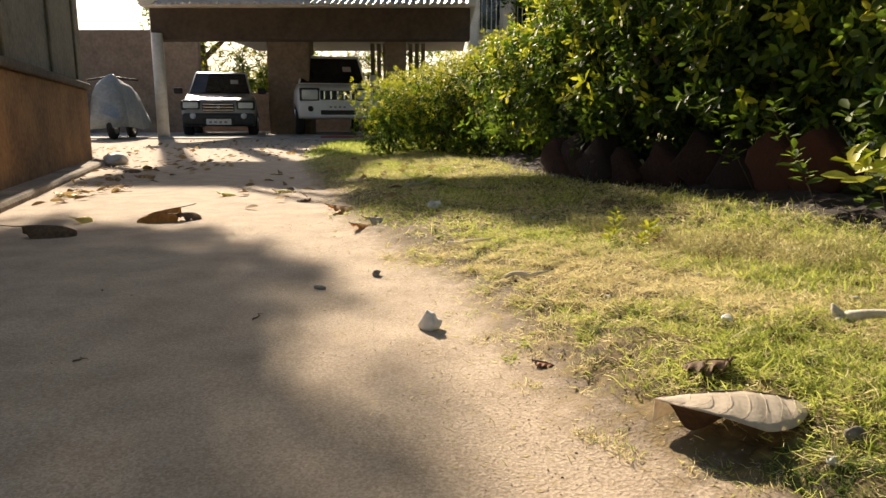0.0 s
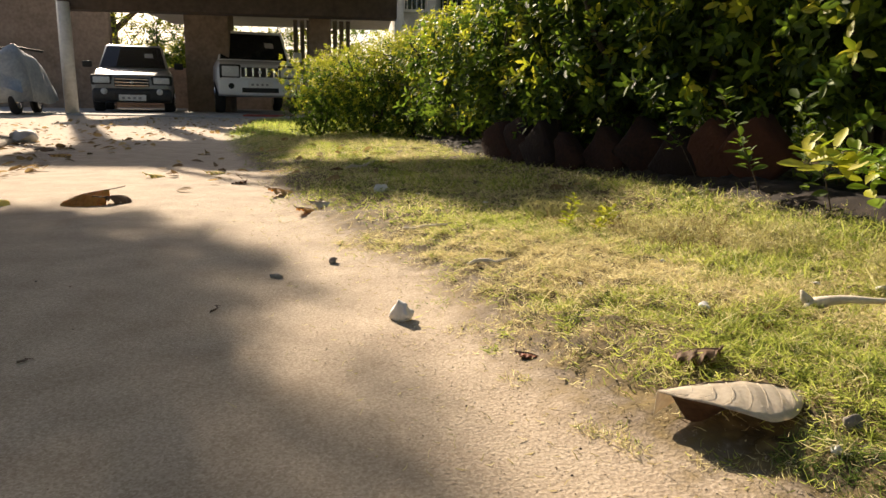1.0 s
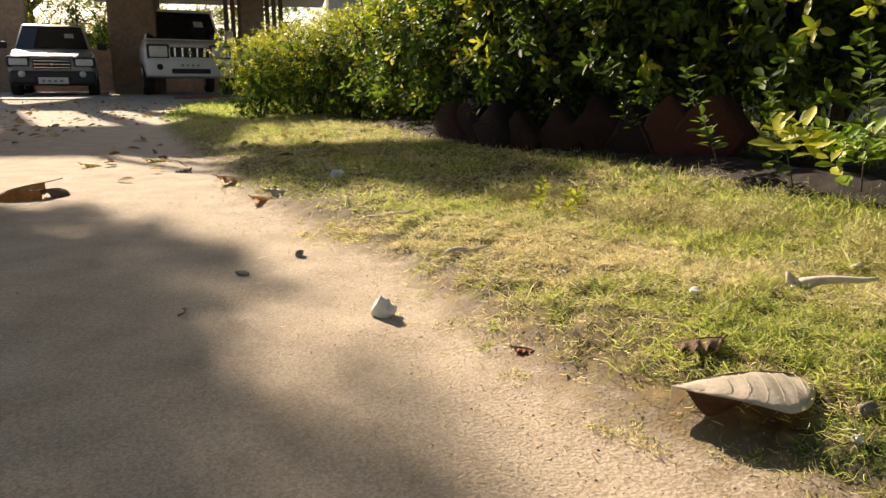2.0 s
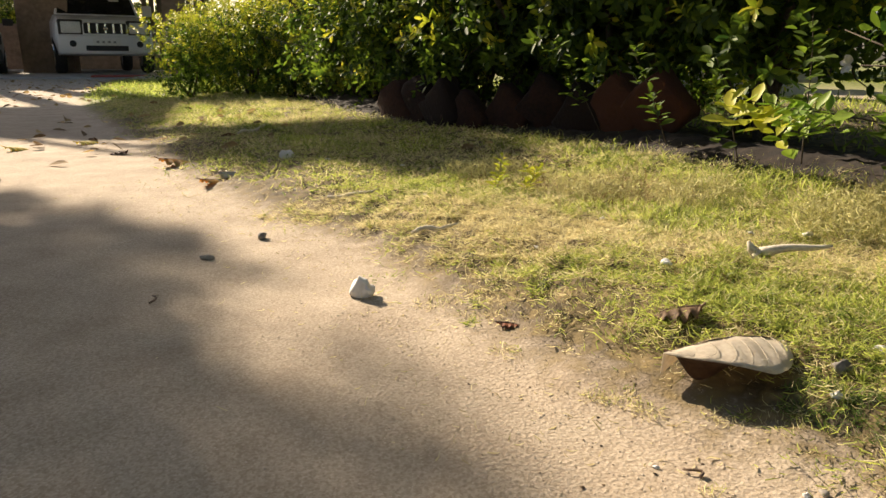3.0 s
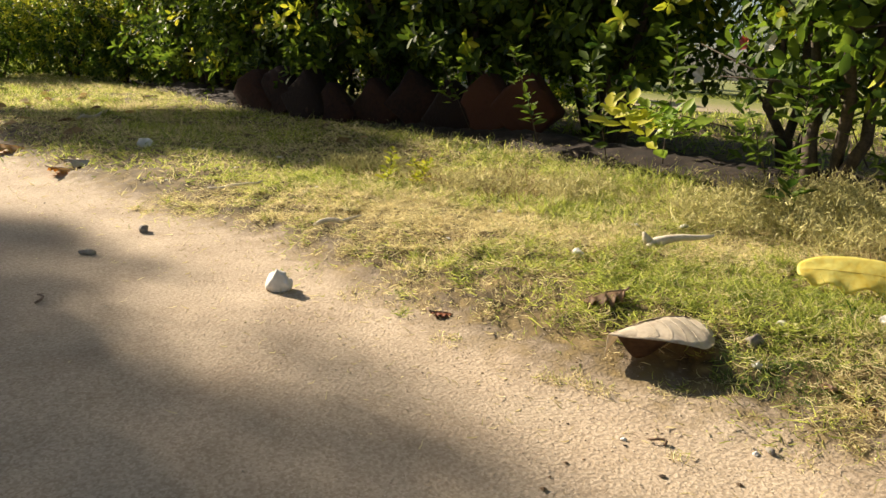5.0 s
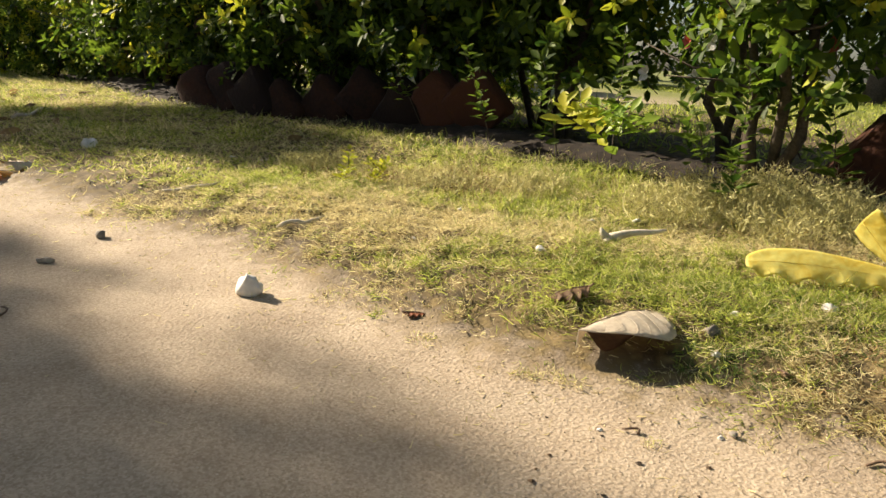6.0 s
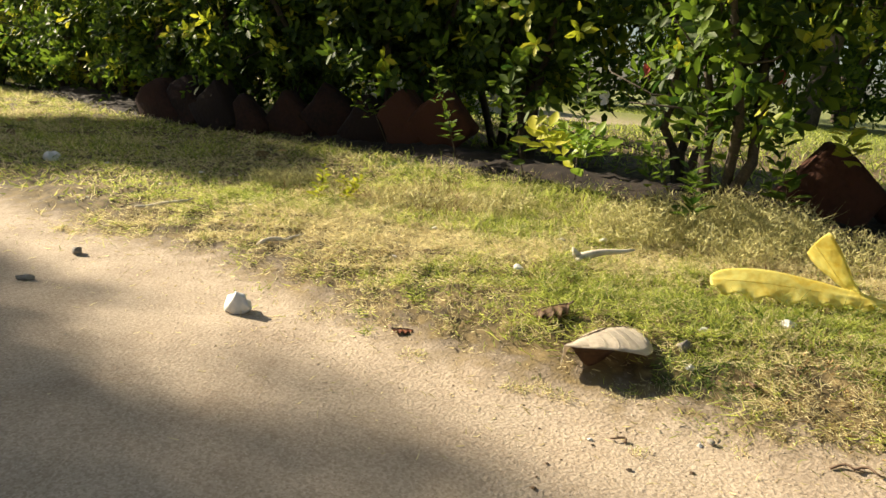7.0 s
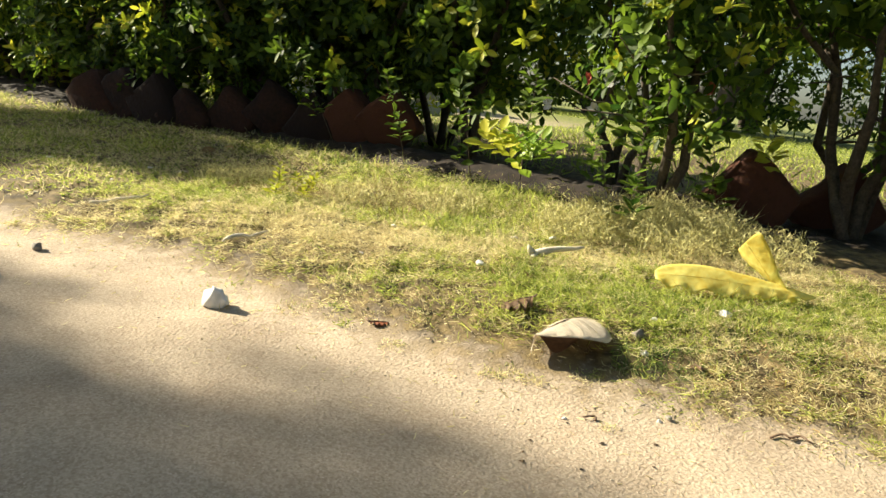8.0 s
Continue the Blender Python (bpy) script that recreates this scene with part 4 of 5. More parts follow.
def lay_leaves():
    big = dead_leaf("dead_leaf", "large pale tan dried leaf arched over patchy grass", arched_leaf, dead_tan, on_ground(0.290, 0.662, 0.018, 3, -4, 186), 0.030, 7, thick=0.0007)
    # the tip's margin is turned under and browner than the rest
    hem = bmesh.new()
    rows = []
    for u in np.linspace(0.70, 0.996, 16):
        top = arched_leaf(u, 0.985)
        deep = 0.027 * float(smooth((u - 0.68) / 0.2)) * (1 - float(smooth((u - 0.88) / 0.116)))
        rows.append([hem.verts.new(top + Vector((-0.010 * f, -0.012 * f - 0.003 * math.sin(3 * f), -deep * f))) for f in np.linspace(0, 1, 6)])
    for p, q in zip(rows, rows[1:]):
        for k in range(5):
            hem.faces.new((p[k], q[k], q[k + 1], p[k + 1]))
    bmesh.ops.solidify(hem, geom=hem.faces[:], thickness=0.0007)
    part("folded_tip", hem, leaf_umber, big, "brown folded leaf tip")
    dead_leaf("dead_leaf", "dark brown curled leaf in the grass", leaf_shape(0.055, 0.04, 0.012, 0.008, 0.006), dead_brown, on_ground(0.297, 0.755, 0.014, 12, 9, 150), 0.004, 3)
    dead_leaf("dead_leaf", "dark brown dried leaf on the drive", leaf_shape(0.135, 0.085, 0.045, 0.02, 0.006), dead_brown, on_ground(-1.10, 1.93, 0.034, 4, 0, 20), 0.06, 5)
    dead_leaf("dead_leaf", "brown and orange crumpled leaf on the sunny drive", leaf_shape(0.14, 0.10, 0.05, 0.02, 0.010), leaf_orange, on_ground(-0.92, 2.24, 0.034, 0, 8, 200), 0.05, 5)
    dead_leaf("dead_leaf", "brown crumpled leaf on the sunny drive", leaf_shape(0.10, 0.06, 0.02, 0.02, 0.006), dead_brown, on_ground(-0.83, 2.27, 0.026, 10, 0, 60), 0.04, 4)
    dead_leaf("dead_leaf", "small yellow leaf on the drive", leaf_shape(0.07, 0.05, 0.015, 0.01), leaf_yellow, on_ground(-1.15, 2.22, 0.018, 20, 0, 70), 0.02, 3)
    for x, y, z, s, mt, what in ((-0.93, 3.01, 40, 0.10, leaf_yellow, "yellow"), (-0.72, 3.3, 120, 0.06, dead_brown, "dark brown"), (-1.62, 3.0, 10, 0.12, leaf_yellow, "long yellow"), (-1.85, 3.15, 80, 0.11, leaf_orange, "orange"), (-0.564, 2.815, 160, 0.08, dead_brown, "brown"), (-0.344, 2.415, 15, 0.13, leaf_orange, "orange-brown"),
                             (-0.72, 3.15, 30, 0.10, leaf_yellow, "yellow"), (-0.239, 2.036, 50, 0.09, leaf_orange, "orange-brown"), (-0.19, 2.09, 20, 0.11, dead_tan, "tan"), (0.131, 0.863, -20, 0.036, dead_red, "russet"), (0.365, 0.50, 70, 0.03, dead_brown, "dark brown"), (-1.95, 4.4, 70, 0.16, dead_brown, "brown"), (-1.7, 4.0, 0, 0.13, leaf_orange, "orange-brown"),
                             (0.62, 1.46, 30, 0.07, dead_tan, "tan"), (0.33, 1.9, 80, 0.06, dead_tan, "tan"), (0.19, 3.6, 20, 0.08, dead_brown, "brown"), (-0.2, 3.7, 75, 0.09, dead_tan, "tan"), (-0.5, 4.3, 130, 0.08, dead_brown, "brown"), (0.62, 1.0, 10, 0.03, dead_tan, "pale tan"), (0.70, 1.05, 50, 0.035, dead_tan, "pale tan")):
        dead_leaf("dead_leaf", "%s fallen leaf lying on the ground" % what, leaf_shape(s * 0.85, s * 0.55, s * 0.10, s * 0.08, s * 0.05), mt, on_ground(x, y, s * 0.10 + 0.003, random.uniform(-14, 14), random.uniform(-8, 8), z), s * 0.10, 3)
    down, over = Vector((0.032, -0.075, -0.090)).normalized(), Vector((0.037, 0.057, -0.02)).normalized()
    out = down.cross(over).normalized()
    over = out.cross(down)
    standing = Matrix.Translation((0.705, 0.548, 0.100)) @ Matrix((down, over, out)).transposed().to_4x4()
    # the yellow leaf in two pieces: one lies wavy in the grass, the other stands up from its end
    dead_leaf("yellow_leaf", "long yellow wavy-edged leaf lying in the grass", wavy_leaf, leaf_yellow, on_ground(0.658, 0.578, 0.038, 40, -3, -50), 0.0, 0, category="leaf")
    dead_leaf("yellow_leaf", "broad torn yellow leaf standing up in the grass", upright_leaf, leaf_yellow, standing, 0.0, 0, category="leaf")


lay_leaves()
bone_white = material("bleached_wood", (0.46, 0.40, 0.30), (0.74, 0.67, 0.54), size=60.0, rough=0.8, bump=0.3)
white_bit = material("white_shell", (0.60, 0.58, 0.54), (0.80, 0.78, 0.74), size=30.0, rough=0.7, bump=0.4)
stone_grey = material("pebble_grey", (0.16, 0.14, 0.12), (0.42, 0.38, 0.33), size=40.0, rough=0.85, bump=0.3, per_object=True)


def lay_sticks():
    s = thing("stick", "bleached forked stick lying in the grass", "stick")
    a, b = Vector((0.535, 0.905, 0.058)), Vector((0.616, 0.850, 0.084))
    part("shaft", tube(bmesh.new(), [a + (b - a) * f + Vector((0, 0, 0.004 * math.sin(5 * f))) for f in np.linspace(0, 1, 9)], [0.0095, 0.0086, 0.0070, 0.006, 0.0054, 0.005, 0.0044, 0.0036, 0.0018], 9), bone_white, s)
    part("fork", tube(bmesh.new(), [a + Vector((0.004, 0, 0)), a + Vector((-0.007, 0.003, 0.010)), a + Vector((-0.011, 0.006, 0.020))], [0.009, 0.0065, 0.002], 8), bone_white, s)
    part("fork", tube(bmesh.new(), [a + Vector((0.004, 0, 0)), a + Vector((-0.007, -0.007, -0.002)), a + Vector((-0.008, -0.012, -0.006))], [0.008, 0.0075, 0.005], 8), bone_white, s)
    for x0, y0, x1, y1, r, what in ((0.113, 1.279, 0.199, 1.268, 0.0042, "pale"), (-0.15, 2.85, -0.01, 3.16, 0.0065, "pale"), (0.01, 1.63, 0.12, 1.60, 0.0038, "pale")):
        pts = []
        for f in np.linspace(0, 1, 8):
            x, y = x0 + (x1 - x0) * f, y0 + (y1 - y0) * f + 0.003 * math.sin(7 * f)
            pts.append((x, y, float(ground_z(np.array(x), np.array(y))) + r * 0.7 + 0.005 + 0.0015 * math.sin(9 * f)))
        w = part("stick", tube(bmesh.new(), pts, [r * k for k in (0.7, 1.0, 0.9, 1.1, 0.8, 0.9, 0.6, 0.25)], 8), bone_white, None, "%s dry stick lying on the grass" % what)
        tagged(w, category="stick")
    for x, y, s, z in ((0.295, 0.375, 0.035, -40), (-0.313, 1.105, 0.035, 70), (0.312, 0.36, 0.03, -60), (0.16, 0.52, 0.015, 100), (-0.5, 0.9, 0.02, 30)):
        base = float(ground_z(np.array(x), np.array(y)))
        a = radians(z)
        pts = [(x + s * f * math.cos(a) + 0.006 * math.sin(6 * f), y + s * f * math.sin(a), base + 0.002 + 0.006 * math.sin(math.pi * f) * (s / 0.05)) for f in np.linspace(0, 1, 7)]
        t = part("twig", tube(bmesh.new(), pts, [0.0015, 0.0014, 0.0013, 0.0012, 0.001, 0.0008, 0.0004], 6), vein_brown, None, "curled dark brown twig lying on the sand")
        tagged(t, category="twig")


lay_sticks()


def pebble(name, label, x, y, r, mat, flat=0.7, seed=0.0, category="stone"):
    bm = bmesh.new()
    bmesh.ops.create_icosphere(bm, subdivisions=3, radius=r)
    bmesh.ops.transform(bm, matrix=Matrix.Diagonal((1.15, 0.9, flat, 1)), verts=bm.verts)
    roughened(bm, r * 0.55, 0.9 / r, seed)
    ob = tagged(part(name, bm, mat, None, label), category=category)
    ob.matrix_basis = on_ground(x, y, r * flat * 0.6, 0, 0, seed * 40)
    return ob


pebble("stone", "chunky white broken stone on the drive's edge", -0.02, 1.05, 0.017, white_bit, 1.1, 3.0)
pebble("stone", "small white stone on the grass", -0.03, 2.22, 0.026, white_bit, 0.45, 2.0)
pebble("stone", "small grey-white stone in the grass", 0.338, 0.560, 0.0055, white_bit, 0.7, 3.0)
pebble("stone", "brown clod of earth in the grass", 0.372, 0.592, 0.008, stone_grey, 0.9, 4.0)
pebble("stone", "small pale pebble on the sand", 0.225, 0.475, 0.003, white_bit, 0.6, 5.0)
pebble("stone", "small brown pebble on the sand", 0.237, 0.470, 0.0038, stone_grey, 0.7, 6.0)
pebble("stone", "small white pebble on the sand", 0.135, 0.545, 0.0022, white_bit, 0.7, 7.0)
pebble("stone", "dark pebble on the drive", -0.239, 1.32, 0.009, stone_grey, 0.8, 8.0)
pebble("stone", "small white flake in the grass", 0.555, 0.545, 0.010, white_bit, 0.4, 9.0)
pebble("stone", "small pale stone in the grass", 0.43, 0.60, 0.0065, white_bit, 0.8, 10.0)
pebble("stone", "dark pebble on the drive", -0.14, 1.44, 0.010, stone_grey, 0.8, 11.0)
pebble("stone", "pale flat stone beside the plinth", -2.45, 5.25, 0.10, white_bit, 0.4, 12.0)

# grit on the sand: far too much to count
GRAIN_V = ((1, 0, -0.1), (0.2, 0.9, 0), (-0.8, 0.5, 0.1), (-0.7, -0.6, 0), (0.3, -0.9, 0.1), (0.1, 0.1, 0.8), (0, 0, -0.6))
GRAIN_F = (((0, 1, 5), (1, 2, 5), (2, 3, 5), (3, 4, 5), (4, 0, 5), (1, 0, 6), (2, 1, 6), (3, 2, 6), (4, 3, 6), (0, 4, 6)),)
grit_mat = material("grit", (0.36, 0.28, 0.195), (0.62, 0.53, 0.41), size=50.0, rough=0.9, bump=0.0, island=True, spread=(0.1, 0.9))
crumb_dark = material("dark_crumbs", (0.03, 0.02, 0.012), (0.16, 0.10, 0.05), size=50.0, rough=0.9, bump=0.0, island=True)


def strew(name, n, x0, x1, y0, y1, small, big, mat, label, category, off_lawn=True):
    x, y = rng.uniform(x0, x1, n), rng.uniform(y0, y1, n)
    if off_lawn:
        ok = rng.uniform(0, 1, n) < 1 - 0.9 * smooth((x - edge(y)) / 0.2)
        x, y = x[ok], y[ok]
    n = len(x)
    s = small * (big / small) ** (rng.uniform(0, 1, n) ** 4)
    m = frames_along(rng.normal(size=(n, 3)) * np.array([1, 1, 0.25]), np.tile(np.array([0.1, 0.1, 1.0]), (n, 1)), s)
    m[:, :, 2] *= 0.55
    me = scattered(name, GRAIN_V, GRAIN_F, m, np.stack([x, y, ground_z(x, y) + s * 0.25], 1), mat, False)
    return tagged(new(name, me), label, category, kind="stuff")


strew("grit", 30000, -0.75, 0.55, 0.22, 1.0, 0.0004, 0.0016, grit_mat, "pale sandy grit strewn over the drive", "grit")
strew("grit", 9000, -1.4, 0.2, 0.9, 2.4, 0.0006, 0.0018, grit_mat, "pale sandy grit strewn over the drive", "grit")
strew("crumbs", 80, -0.9, 0.6, 0.22, 1.5, 0.0007, 0.0035, crumb_dark, "dark crumbs of bark and soil on the drive", "litter")
strew("crumbs", 260, 0.02, 0.5, 0.42, 1.1, 0.0008, 0.004, crumb_dark, "dark crumbs of bark and soil along the lawn's edge", "litter", False)
strew("crumbs", 300, 0.25, 1.0, 0.5, 1.7, 0.001, 0.005, crumb_dark, "dark crumbs of bark and soil in the lawn", "litter", False)

# ---------------------------------------------------------------- leaf litter along the wall and before the carport
litter_mat = material("leaf_litter", (0.10, 0.06, 0.03), (0.62, 0.44, 0.18), size=12.0, rough=0.8, bump=0.0, island=True, through_light=0.4, spread=(0.1, 0.95))


def lay_litter():
    spots = []
    for n, x0, x1, y0, y1 in ((190, -2.6, -1.5, 2.6, 5.6), (110, -2.2, -1.45, 2.4, 3.3), (300, -4.6, -0.8, 5.6, 8.6), (170, -4.0, -0.6, 8.6, 11.5), (26, -1.0, -0.2, 2.4, 5.5), (34, -1.0, 0.0, 2.7, 4.3), (6, -0.4, 0.6, 2.0, 4.0)):
        spots.append(np.stack([rng.uniform(x0, x1, n), rng.uniform(y0, y1, n)], 1))
    p = np.concatenate(spots)
    wall_x = -1.59 - 0.374 * (p[:, 1] - 2.48)
    p = p[(p[:, 0] > wall_x + 0.12) | (p[:, 1] > 5.5)]
    n = len(p)
    a = rng.uniform(0, 6.28, n)
    ways = np.stack([np.cos(a), np.sin(a), rng.uniform(-0.15, 0.35, n)], 1)
    m = frames_along(ways, np.array([0, 0, 1.0]) + 0.5 * rng.normal(size=(n, 3)), rng.uniform(0.025, 0.075, n))
    me = scattered("leaf_litter", LEAF_V, LEAF_F, m, np.stack([p[:, 0], p[:, 1], ground_z(p[:, 0], p[:, 1]) + 0.012], 1), litter_mat)
    tagged(new("leaf_litter", me), "scattered brown and yellow fallen leaves", "leaves", kind="stuff")


lay_litter()

# ---------------------------------------------------------------- weeds, tufts and low shoots


def tuft(name, label, x, y, n, radius, tall, wide, mat, lean=0.7):
    a, r = rng.uniform(0, 6.28, n), radius * np.sqrt(rng.uniform(0, 1, n))
    px, py = x + np.cos(a) * r, y + np.sin(a) * r
    blades(name, px, py, tall * rng.uniform(0.4, 1.1, n), wide * rng.uniform(0.6, 1.2, n), rng.gamma(2.0, lean / 2, n), mat, label)


straw_pale = material("straw_pale", (0.28, 0.26, 0.09), (0.80, 0.74, 0.35), size=20.0, rough=0.75, bump=0.0, island=True, through_light=0.25, spread=(0.1, 0.9))
for x, y, n, r, h in ((0.80, 0.98, 420, 0.10, 0.075), (0.92, 0.93, 460, 0.11, 0.08), (1.03, 0.84, 460, 0.12, 0.085), (0.86, 0.80, 320, 0.10, 0.06), (1.0, 0.68, 300, 0.12, 0.06), (0.56, 1.42, 260, 0.09, 0.05), (0.42, 1.75, 240, 0.10, 0.05), (0.70, 1.28, 220, 0.09, 0.05)):
    tuft("dry_tuft", "pale dried curly grass tuft by the hedge", x, y, n, r, h * 1.15, 0.0013, straw_pale, 1.1)
    a, d = rng.uniform(0, 6.28, 4 * n), r * np.sqrt(rng.uniform(0, 1, 4 * n))
    blades("dry_weed", x + np.cos(a) * d, y + np.sin(a) * d, rng.uniform(0.008, 0.022, 4 * n), rng.uniform(0.0010, 0.0022, 4 * n), rng.gamma(2.0, 0.9, 4 * n), straw_pale, "low bushy weed with small golden dry leaves", h * 0.70)
for x, y, n, r, h in ((0.86, 1.20, 260, 0.10, 0.06), (0.80, 1.38, 240, 0.10, 0.05), (0.76, 1.60, 240, 0.10, 0.05), (0.74, 1.80, 220, 0.10, 0.05), (0.66, 2.05, 200, 0.10, 0.05), (0.60, 1.13, 700, 0.10, 0.036), (0.54, 1.22, 520, 0.09, 0.034), (0.38, 2.2, 160, 0.1, 0.08), (0.15, 2.35, 160, 0.12, 0.08), (0.45, 0.75, 420, 0.11, 0.024), (0.52, 0.60, 420, 0.12, 0.026), (0.10, 3.0, 160, 0.16, 0.08)):
    tuft("grass_tuft", "brighter green grass tuft in the lawn", x, y, n, r, h, 0.0019, grass_green, 1.4)


def shoot(label, base, way, size, whorls, mat=None):
    """A thin stem with whorls of leaves up to its tip."""
    ob = thing("shoot", label, "plant", group="young shoots")
    base, way = Vector(base), Vector(way)
    pts = [base + way * f + Vector((0.01 * math.sin(4 * f), 0.008 * math.sin(5 * f), 0)) for f in np.linspace(0, 1, 7)]
    part("stem", tube(bmesh.new(), pts, [0.0017 - 0.001 * f for f in np.linspace(0, 1, 7)], 6), bark, ob)
    for k in range(whorls):
        f = 1 - 0.75 * k / max(whorls, 2)
        p = base + way * f
        tips = np.array([[p.x, p.y, p.z]]) + rng.normal(size=(2, 3)) * size * 0.25
        up = np.array([way.normalized() * 0.4 + Vector((0, 0, 0.8))] * 2)
        fs, ps = rosettes(tips, up, size * random.uniform(0.75, 1.1), 5)
        leaves = new("leaves", scattered("leaves", LEAF_V, LEAF_F, fs, ps, mat or leaf_young))
        leaves.parent = ob
    return ob


for b, w, s, n, mt in (((0.95, 1.28, 0.22), (-0.27, -0.12, 0.05), 0.058, 3, None), ((0.98, 1.22, 0.20), (-0.22, -0.05, 0.06), 0.055, 3, leaf_fresh), ((1.0, 1.15, 0.22), (-0.20, 0.02, 0.03), 0.05, 3, leaf_fresh), ((0.87, 0.905, 0.07), (0.0, 0.0, 0.14), 0.05, 3, leaf_green), ((0.93, 0.93, 0.08), (-0.01, 0.01, 0.27), 0.045, 5, leaf_green),
                       ((1.20, 0.95, 0.16), (-0.16, 0.03, 0.20), 0.055, 3, leaf_fresh), ((1.30, 0.80, 0.24), (-0.16, -0.06, 0.09), 0.055, 3, None), ((1.25, 1.0, 0.34), (-0.20, -0.04, 0.06), 0.05, 3, leaf_fresh), ((0.74, 3.55, 0.12), (-0.24, -0.12, 0.10), 0.055, 3, None), ((0.78, 3.40, 0.2), (-0.26, -0.1, 0.03), 0.055, 3, None),
                       ((0.92, 1.42, 0.10), (-0.12, -0.04, 0.24), 0.042, 4, leaf_green), ((0.90, 1.66, 0.10), (-0.16, -0.05, 0.26), 0.042, 4, leaf_green), ((0.98, 1.30, 0.12), (-0.10, -0.08, 0.30), 0.045, 5, leaf_green), ((0.90, 2.02, 0.12), (-0.18, -0.03, 0.26), 0.042, 4, leaf_green), ((1.02, 1.05, 0.12), (-0.14, -0.02, 0.16), 0.045, 4, leaf_green), ((1.12, 0.82, 0.1), (-0.10, 0.0, 0.18), 0.05, 4, leaf_green),
                       ((0.36, 1.52, 0.04), (0.02, 0.0, 0.08), 0.024, 5, leaf_young), ((0.42, 1.50, 0.04), (0.03, -0.01, 0.07), 0.022, 5, leaf_young), ((0.48, 1.56, 0.04), (-0.02, 0.01, 0.06), 0.022, 4, leaf_young)):
    shoot("leafy shoot with bright young leaves by the hedge" if mt is None else "small green leafy shoot in the grass", b, w, s, n, mt)


def blossom(label, place, size, mat, petals=6):
    ob = thing("blossom", label, "flower", Matrix.Translation(place), group="blossoms")
    n = petals
    a = np.arange(n) * 6.283 / n
    ways = np.stack([-0.6 * np.ones(n) + 0.3 * np.cos(a), 0.8 * np.cos(a), np.sin(a) + 0.2], 1)
    me = scattered("petals", LEAF_V, LEAF_F, frames_along(ways, np.tile(np.array([-1.0, -0.4, 0.3]), (n, 1)), np.full(n, size), np.full(n, size * 1.3)), np.zeros((n, 3)), mat)
    p = new("petals", me)
    p.parent = ob
    part("stem", tube(bmesh.new(), [(0, 0, 0), (0.03, 0.01, -0.03), (0.08, 0.02, -0.05)], [0.0015, 0.0015, 0.0012], 5), bark, ob)


petal_white = material("petal_white", (0.62, 0.60, 0.58), (0.82, 0.80, 0.78), size=40.0, rough=0.6, bump=0.1, through_light=0.3)
petal_red = material("petal_red", (0.35, 0.06, 0.04), (0.55, 0.14, 0.10), size=40.0, rough=0.6, bump=0.1, through_light=0.3)
for x, y, z in ((1.053, 1.115, 0.399), (1.122, 1.194, 0.322), (1.093, 1.32, 0.325), (1.165, 0.927, 0.39)):
    blossom("white blossom among the hedge leaves", (x, y, z), 0.024, petal_white)
for x, y, z in ((1.064, 1.189, 0.398), (1.165, 0.907, 0.405)):
    blossom("reddish blossom among the hedge leaves", (x, y, z), 0.020, petal_red)

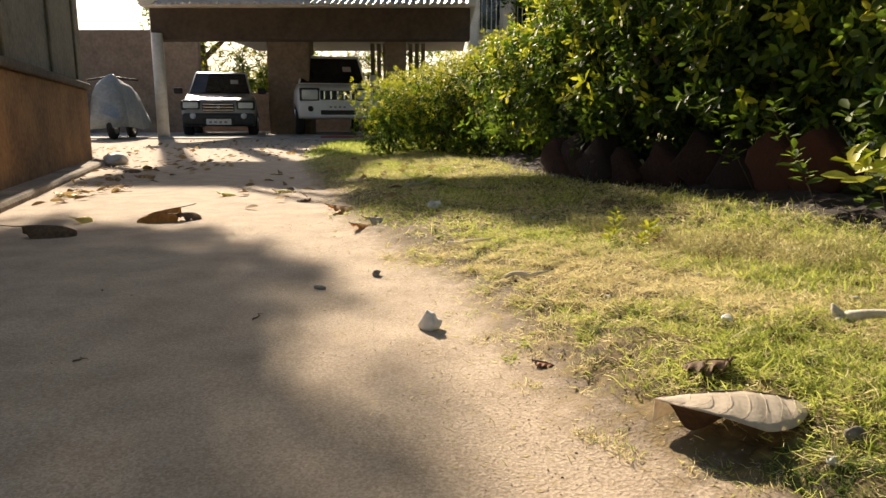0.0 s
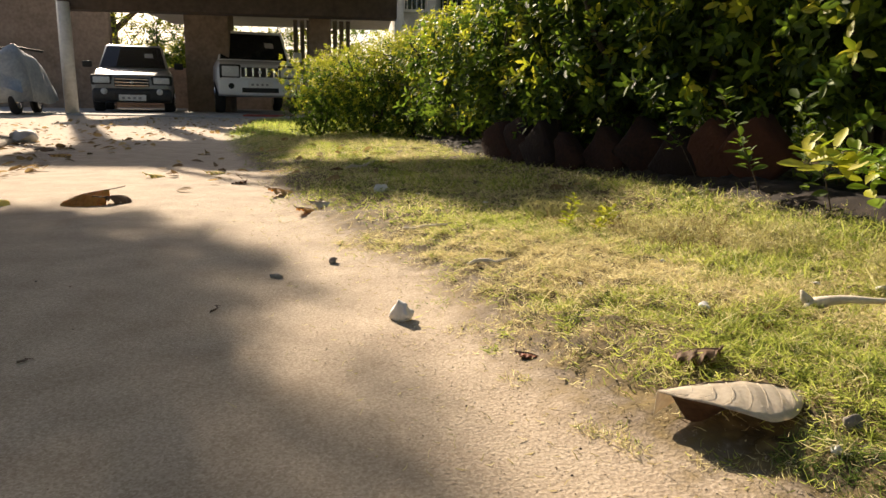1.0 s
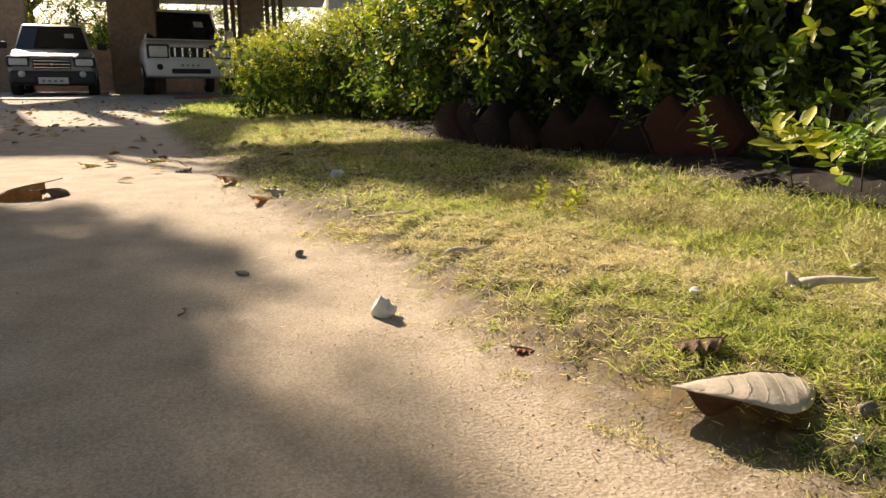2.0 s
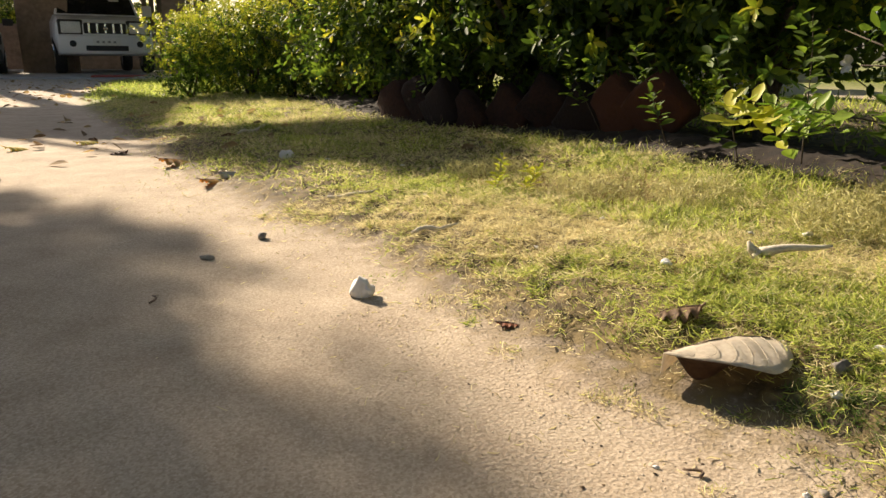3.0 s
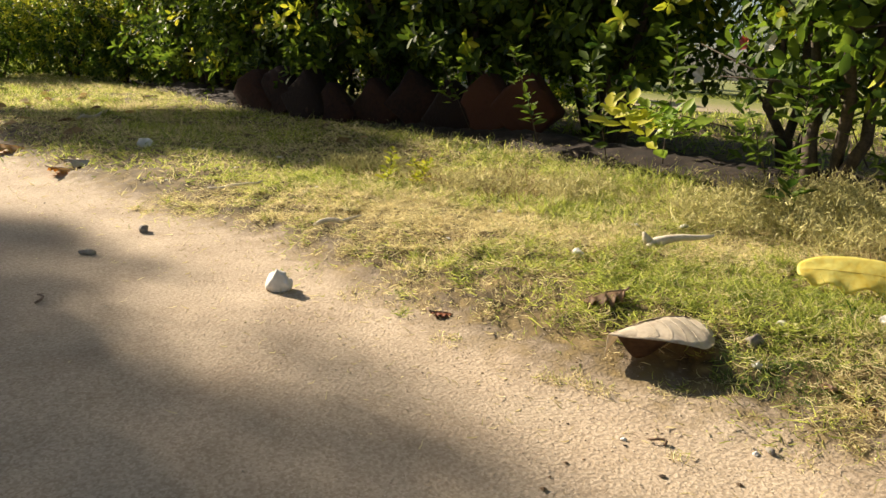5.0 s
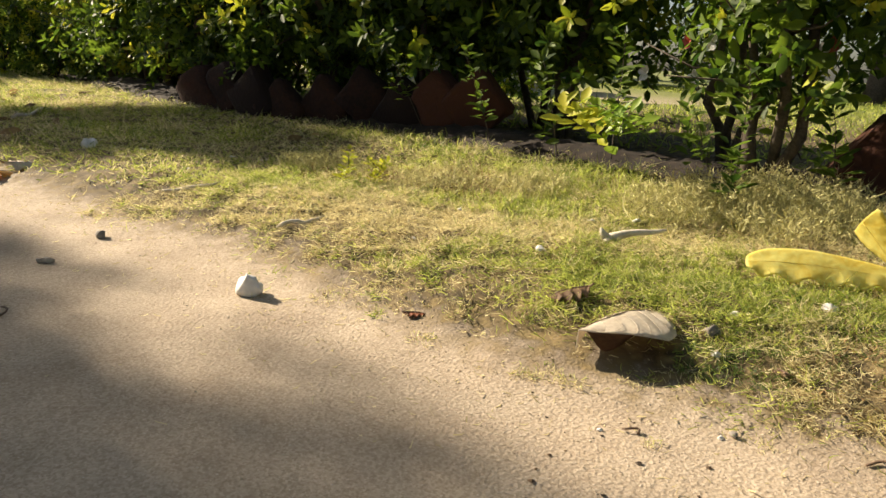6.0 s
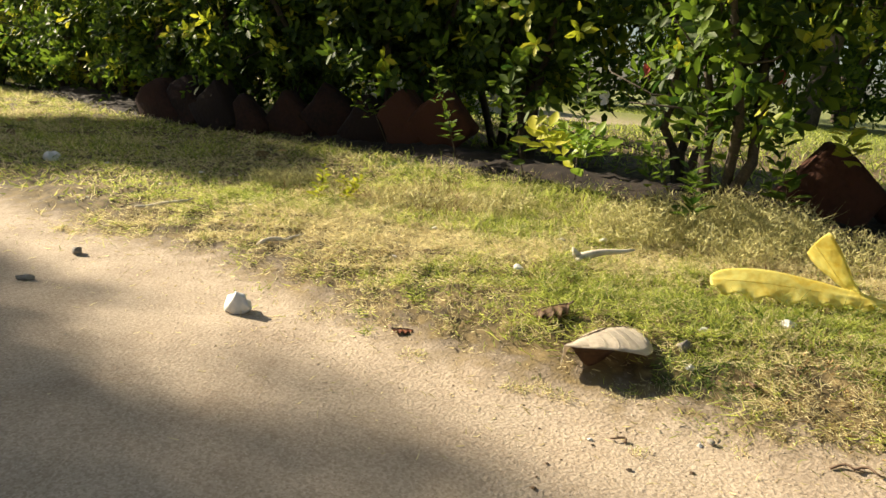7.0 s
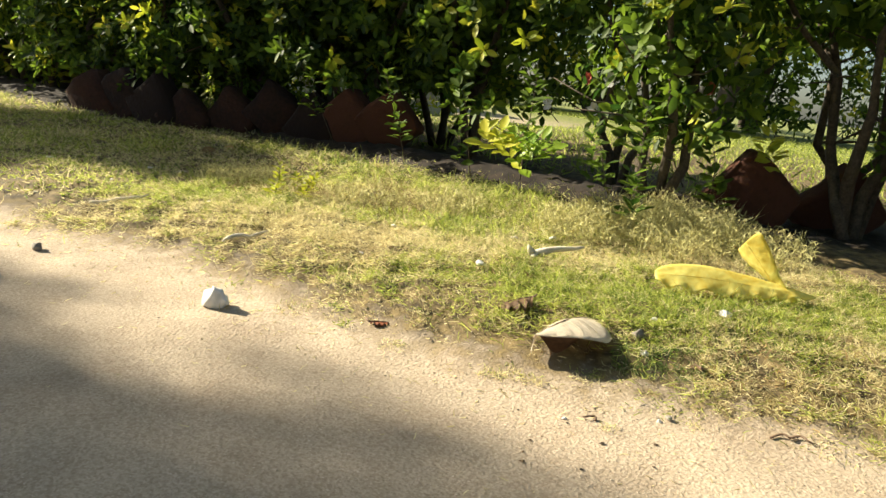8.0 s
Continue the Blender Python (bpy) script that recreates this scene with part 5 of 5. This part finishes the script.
straw_brown = material("straw_brown", (0.10, 0.055, 0.02), (0.40, 0.27, 0.11), size=20.0, rough=0.8, bump=0.0, island=True, through_light=0.15, spread=(0.1, 0.9))
for x, y, n, r, h in ((0.62, 1.45, 420, 0.09, 0.04), (0.50, 1.56, 300, 0.08, 0.035), (0.56, 1.32, 300, 0.07, 0.035), (0.40, 0.86, 160, 0.06, 0.025), (0.75, 0.62, 240, 0.09, 0.035), (0.33, 1.62, 220, 0.08, 0.03), (0.55, 0.45, 220, 0.10, 0.02), (0.42, 0.40, 160, 0.09, 0.018)):
    tuft("dry_tuft", "brown matted dead grass on the lawn", x, y, n, r, h, 0.0022, straw_brown, 3.0)
for k, (x, y) in enumerate(((0.26, 1.07), (0.62, 1.02), (0.70, 0.98), (0.20, 1.50), (0.45, 1.20), (0.38, 0.90), (0.10, 1.75), (0.25, 1.90), (0.08, 2.10), (0.52, 1.62))):
    pebble("flake", "small white dry flake lying in the grass", x, y, 0.0038 + 0.002 * (k % 3), white_bit, 0.35, 20.0 + k, "litter").location.z += 0.008
# sparse little tufts that creep out on to the sand
for x, y, n, r in ((0.145, 0.668, 70, 0.014), (0.165, 0.650, 110, 0.020), (0.178, 0.622, 60, 0.016), (0.235, 0.585, 60, 0.020), (0.275, 0.560, 90, 0.026), (0.10, 0.80, 60, 0.018), (0.06, 0.98, 80, 0.026), (0.155, 0.50, 26, 0.010), (0.245, 0.44, 30, 0.012)):
    tuft("dry_tuft", "sparse short dry grass tuft on the sand", x, y, n, r, 0.013, 0.0008, grass_straw, 2.4)
    tuft("grass_tuft", "sparse short green grass tuft on the sand", x + 0.006, y + 0.006, n // 3, r, 0.011, 0.0008, grass_green, 2.0)
grass_dark = material("grass_dark", (0.03, 0.075, 0.014), (0.20, 0.28, 0.055), size=9.0, rough=0.6, bump=0.0, island=True, through_light=0.4, spread=(0.12, 0.85))
for x, y, n, r in ((0.315, 0.560, 420, 0.034), (0.345, 0.520, 460, 0.040), (0.380, 0.580, 420, 0.045), (0.420, 0.500, 420, 0.045), (0.470, 0.560, 420, 0.050), (0.540, 0.520, 420, 0.055), (0.50, 0.44, 320, 0.050), (0.60, 0.46, 360, 0.060)):
    tuft("grass_tuft", "low dense dark green grass patch at the lawn's edge", x, y, n, r, 0.013, 0.0009, grass_dark, 2.0)
# coarser tufts along the far lawn
for k in range(16):
    y = 2.5 + 0.14 * k
    x = float(edge(y)) + 0.18 + 0.75 * random.random()
    tuft("grass_tuft", "coarse uneven grass tuft on the lawn along the drive", x, y, 150, 0.07, 0.045, 0.0022, grass_green if k % 3 else grass_straw, 1.2)
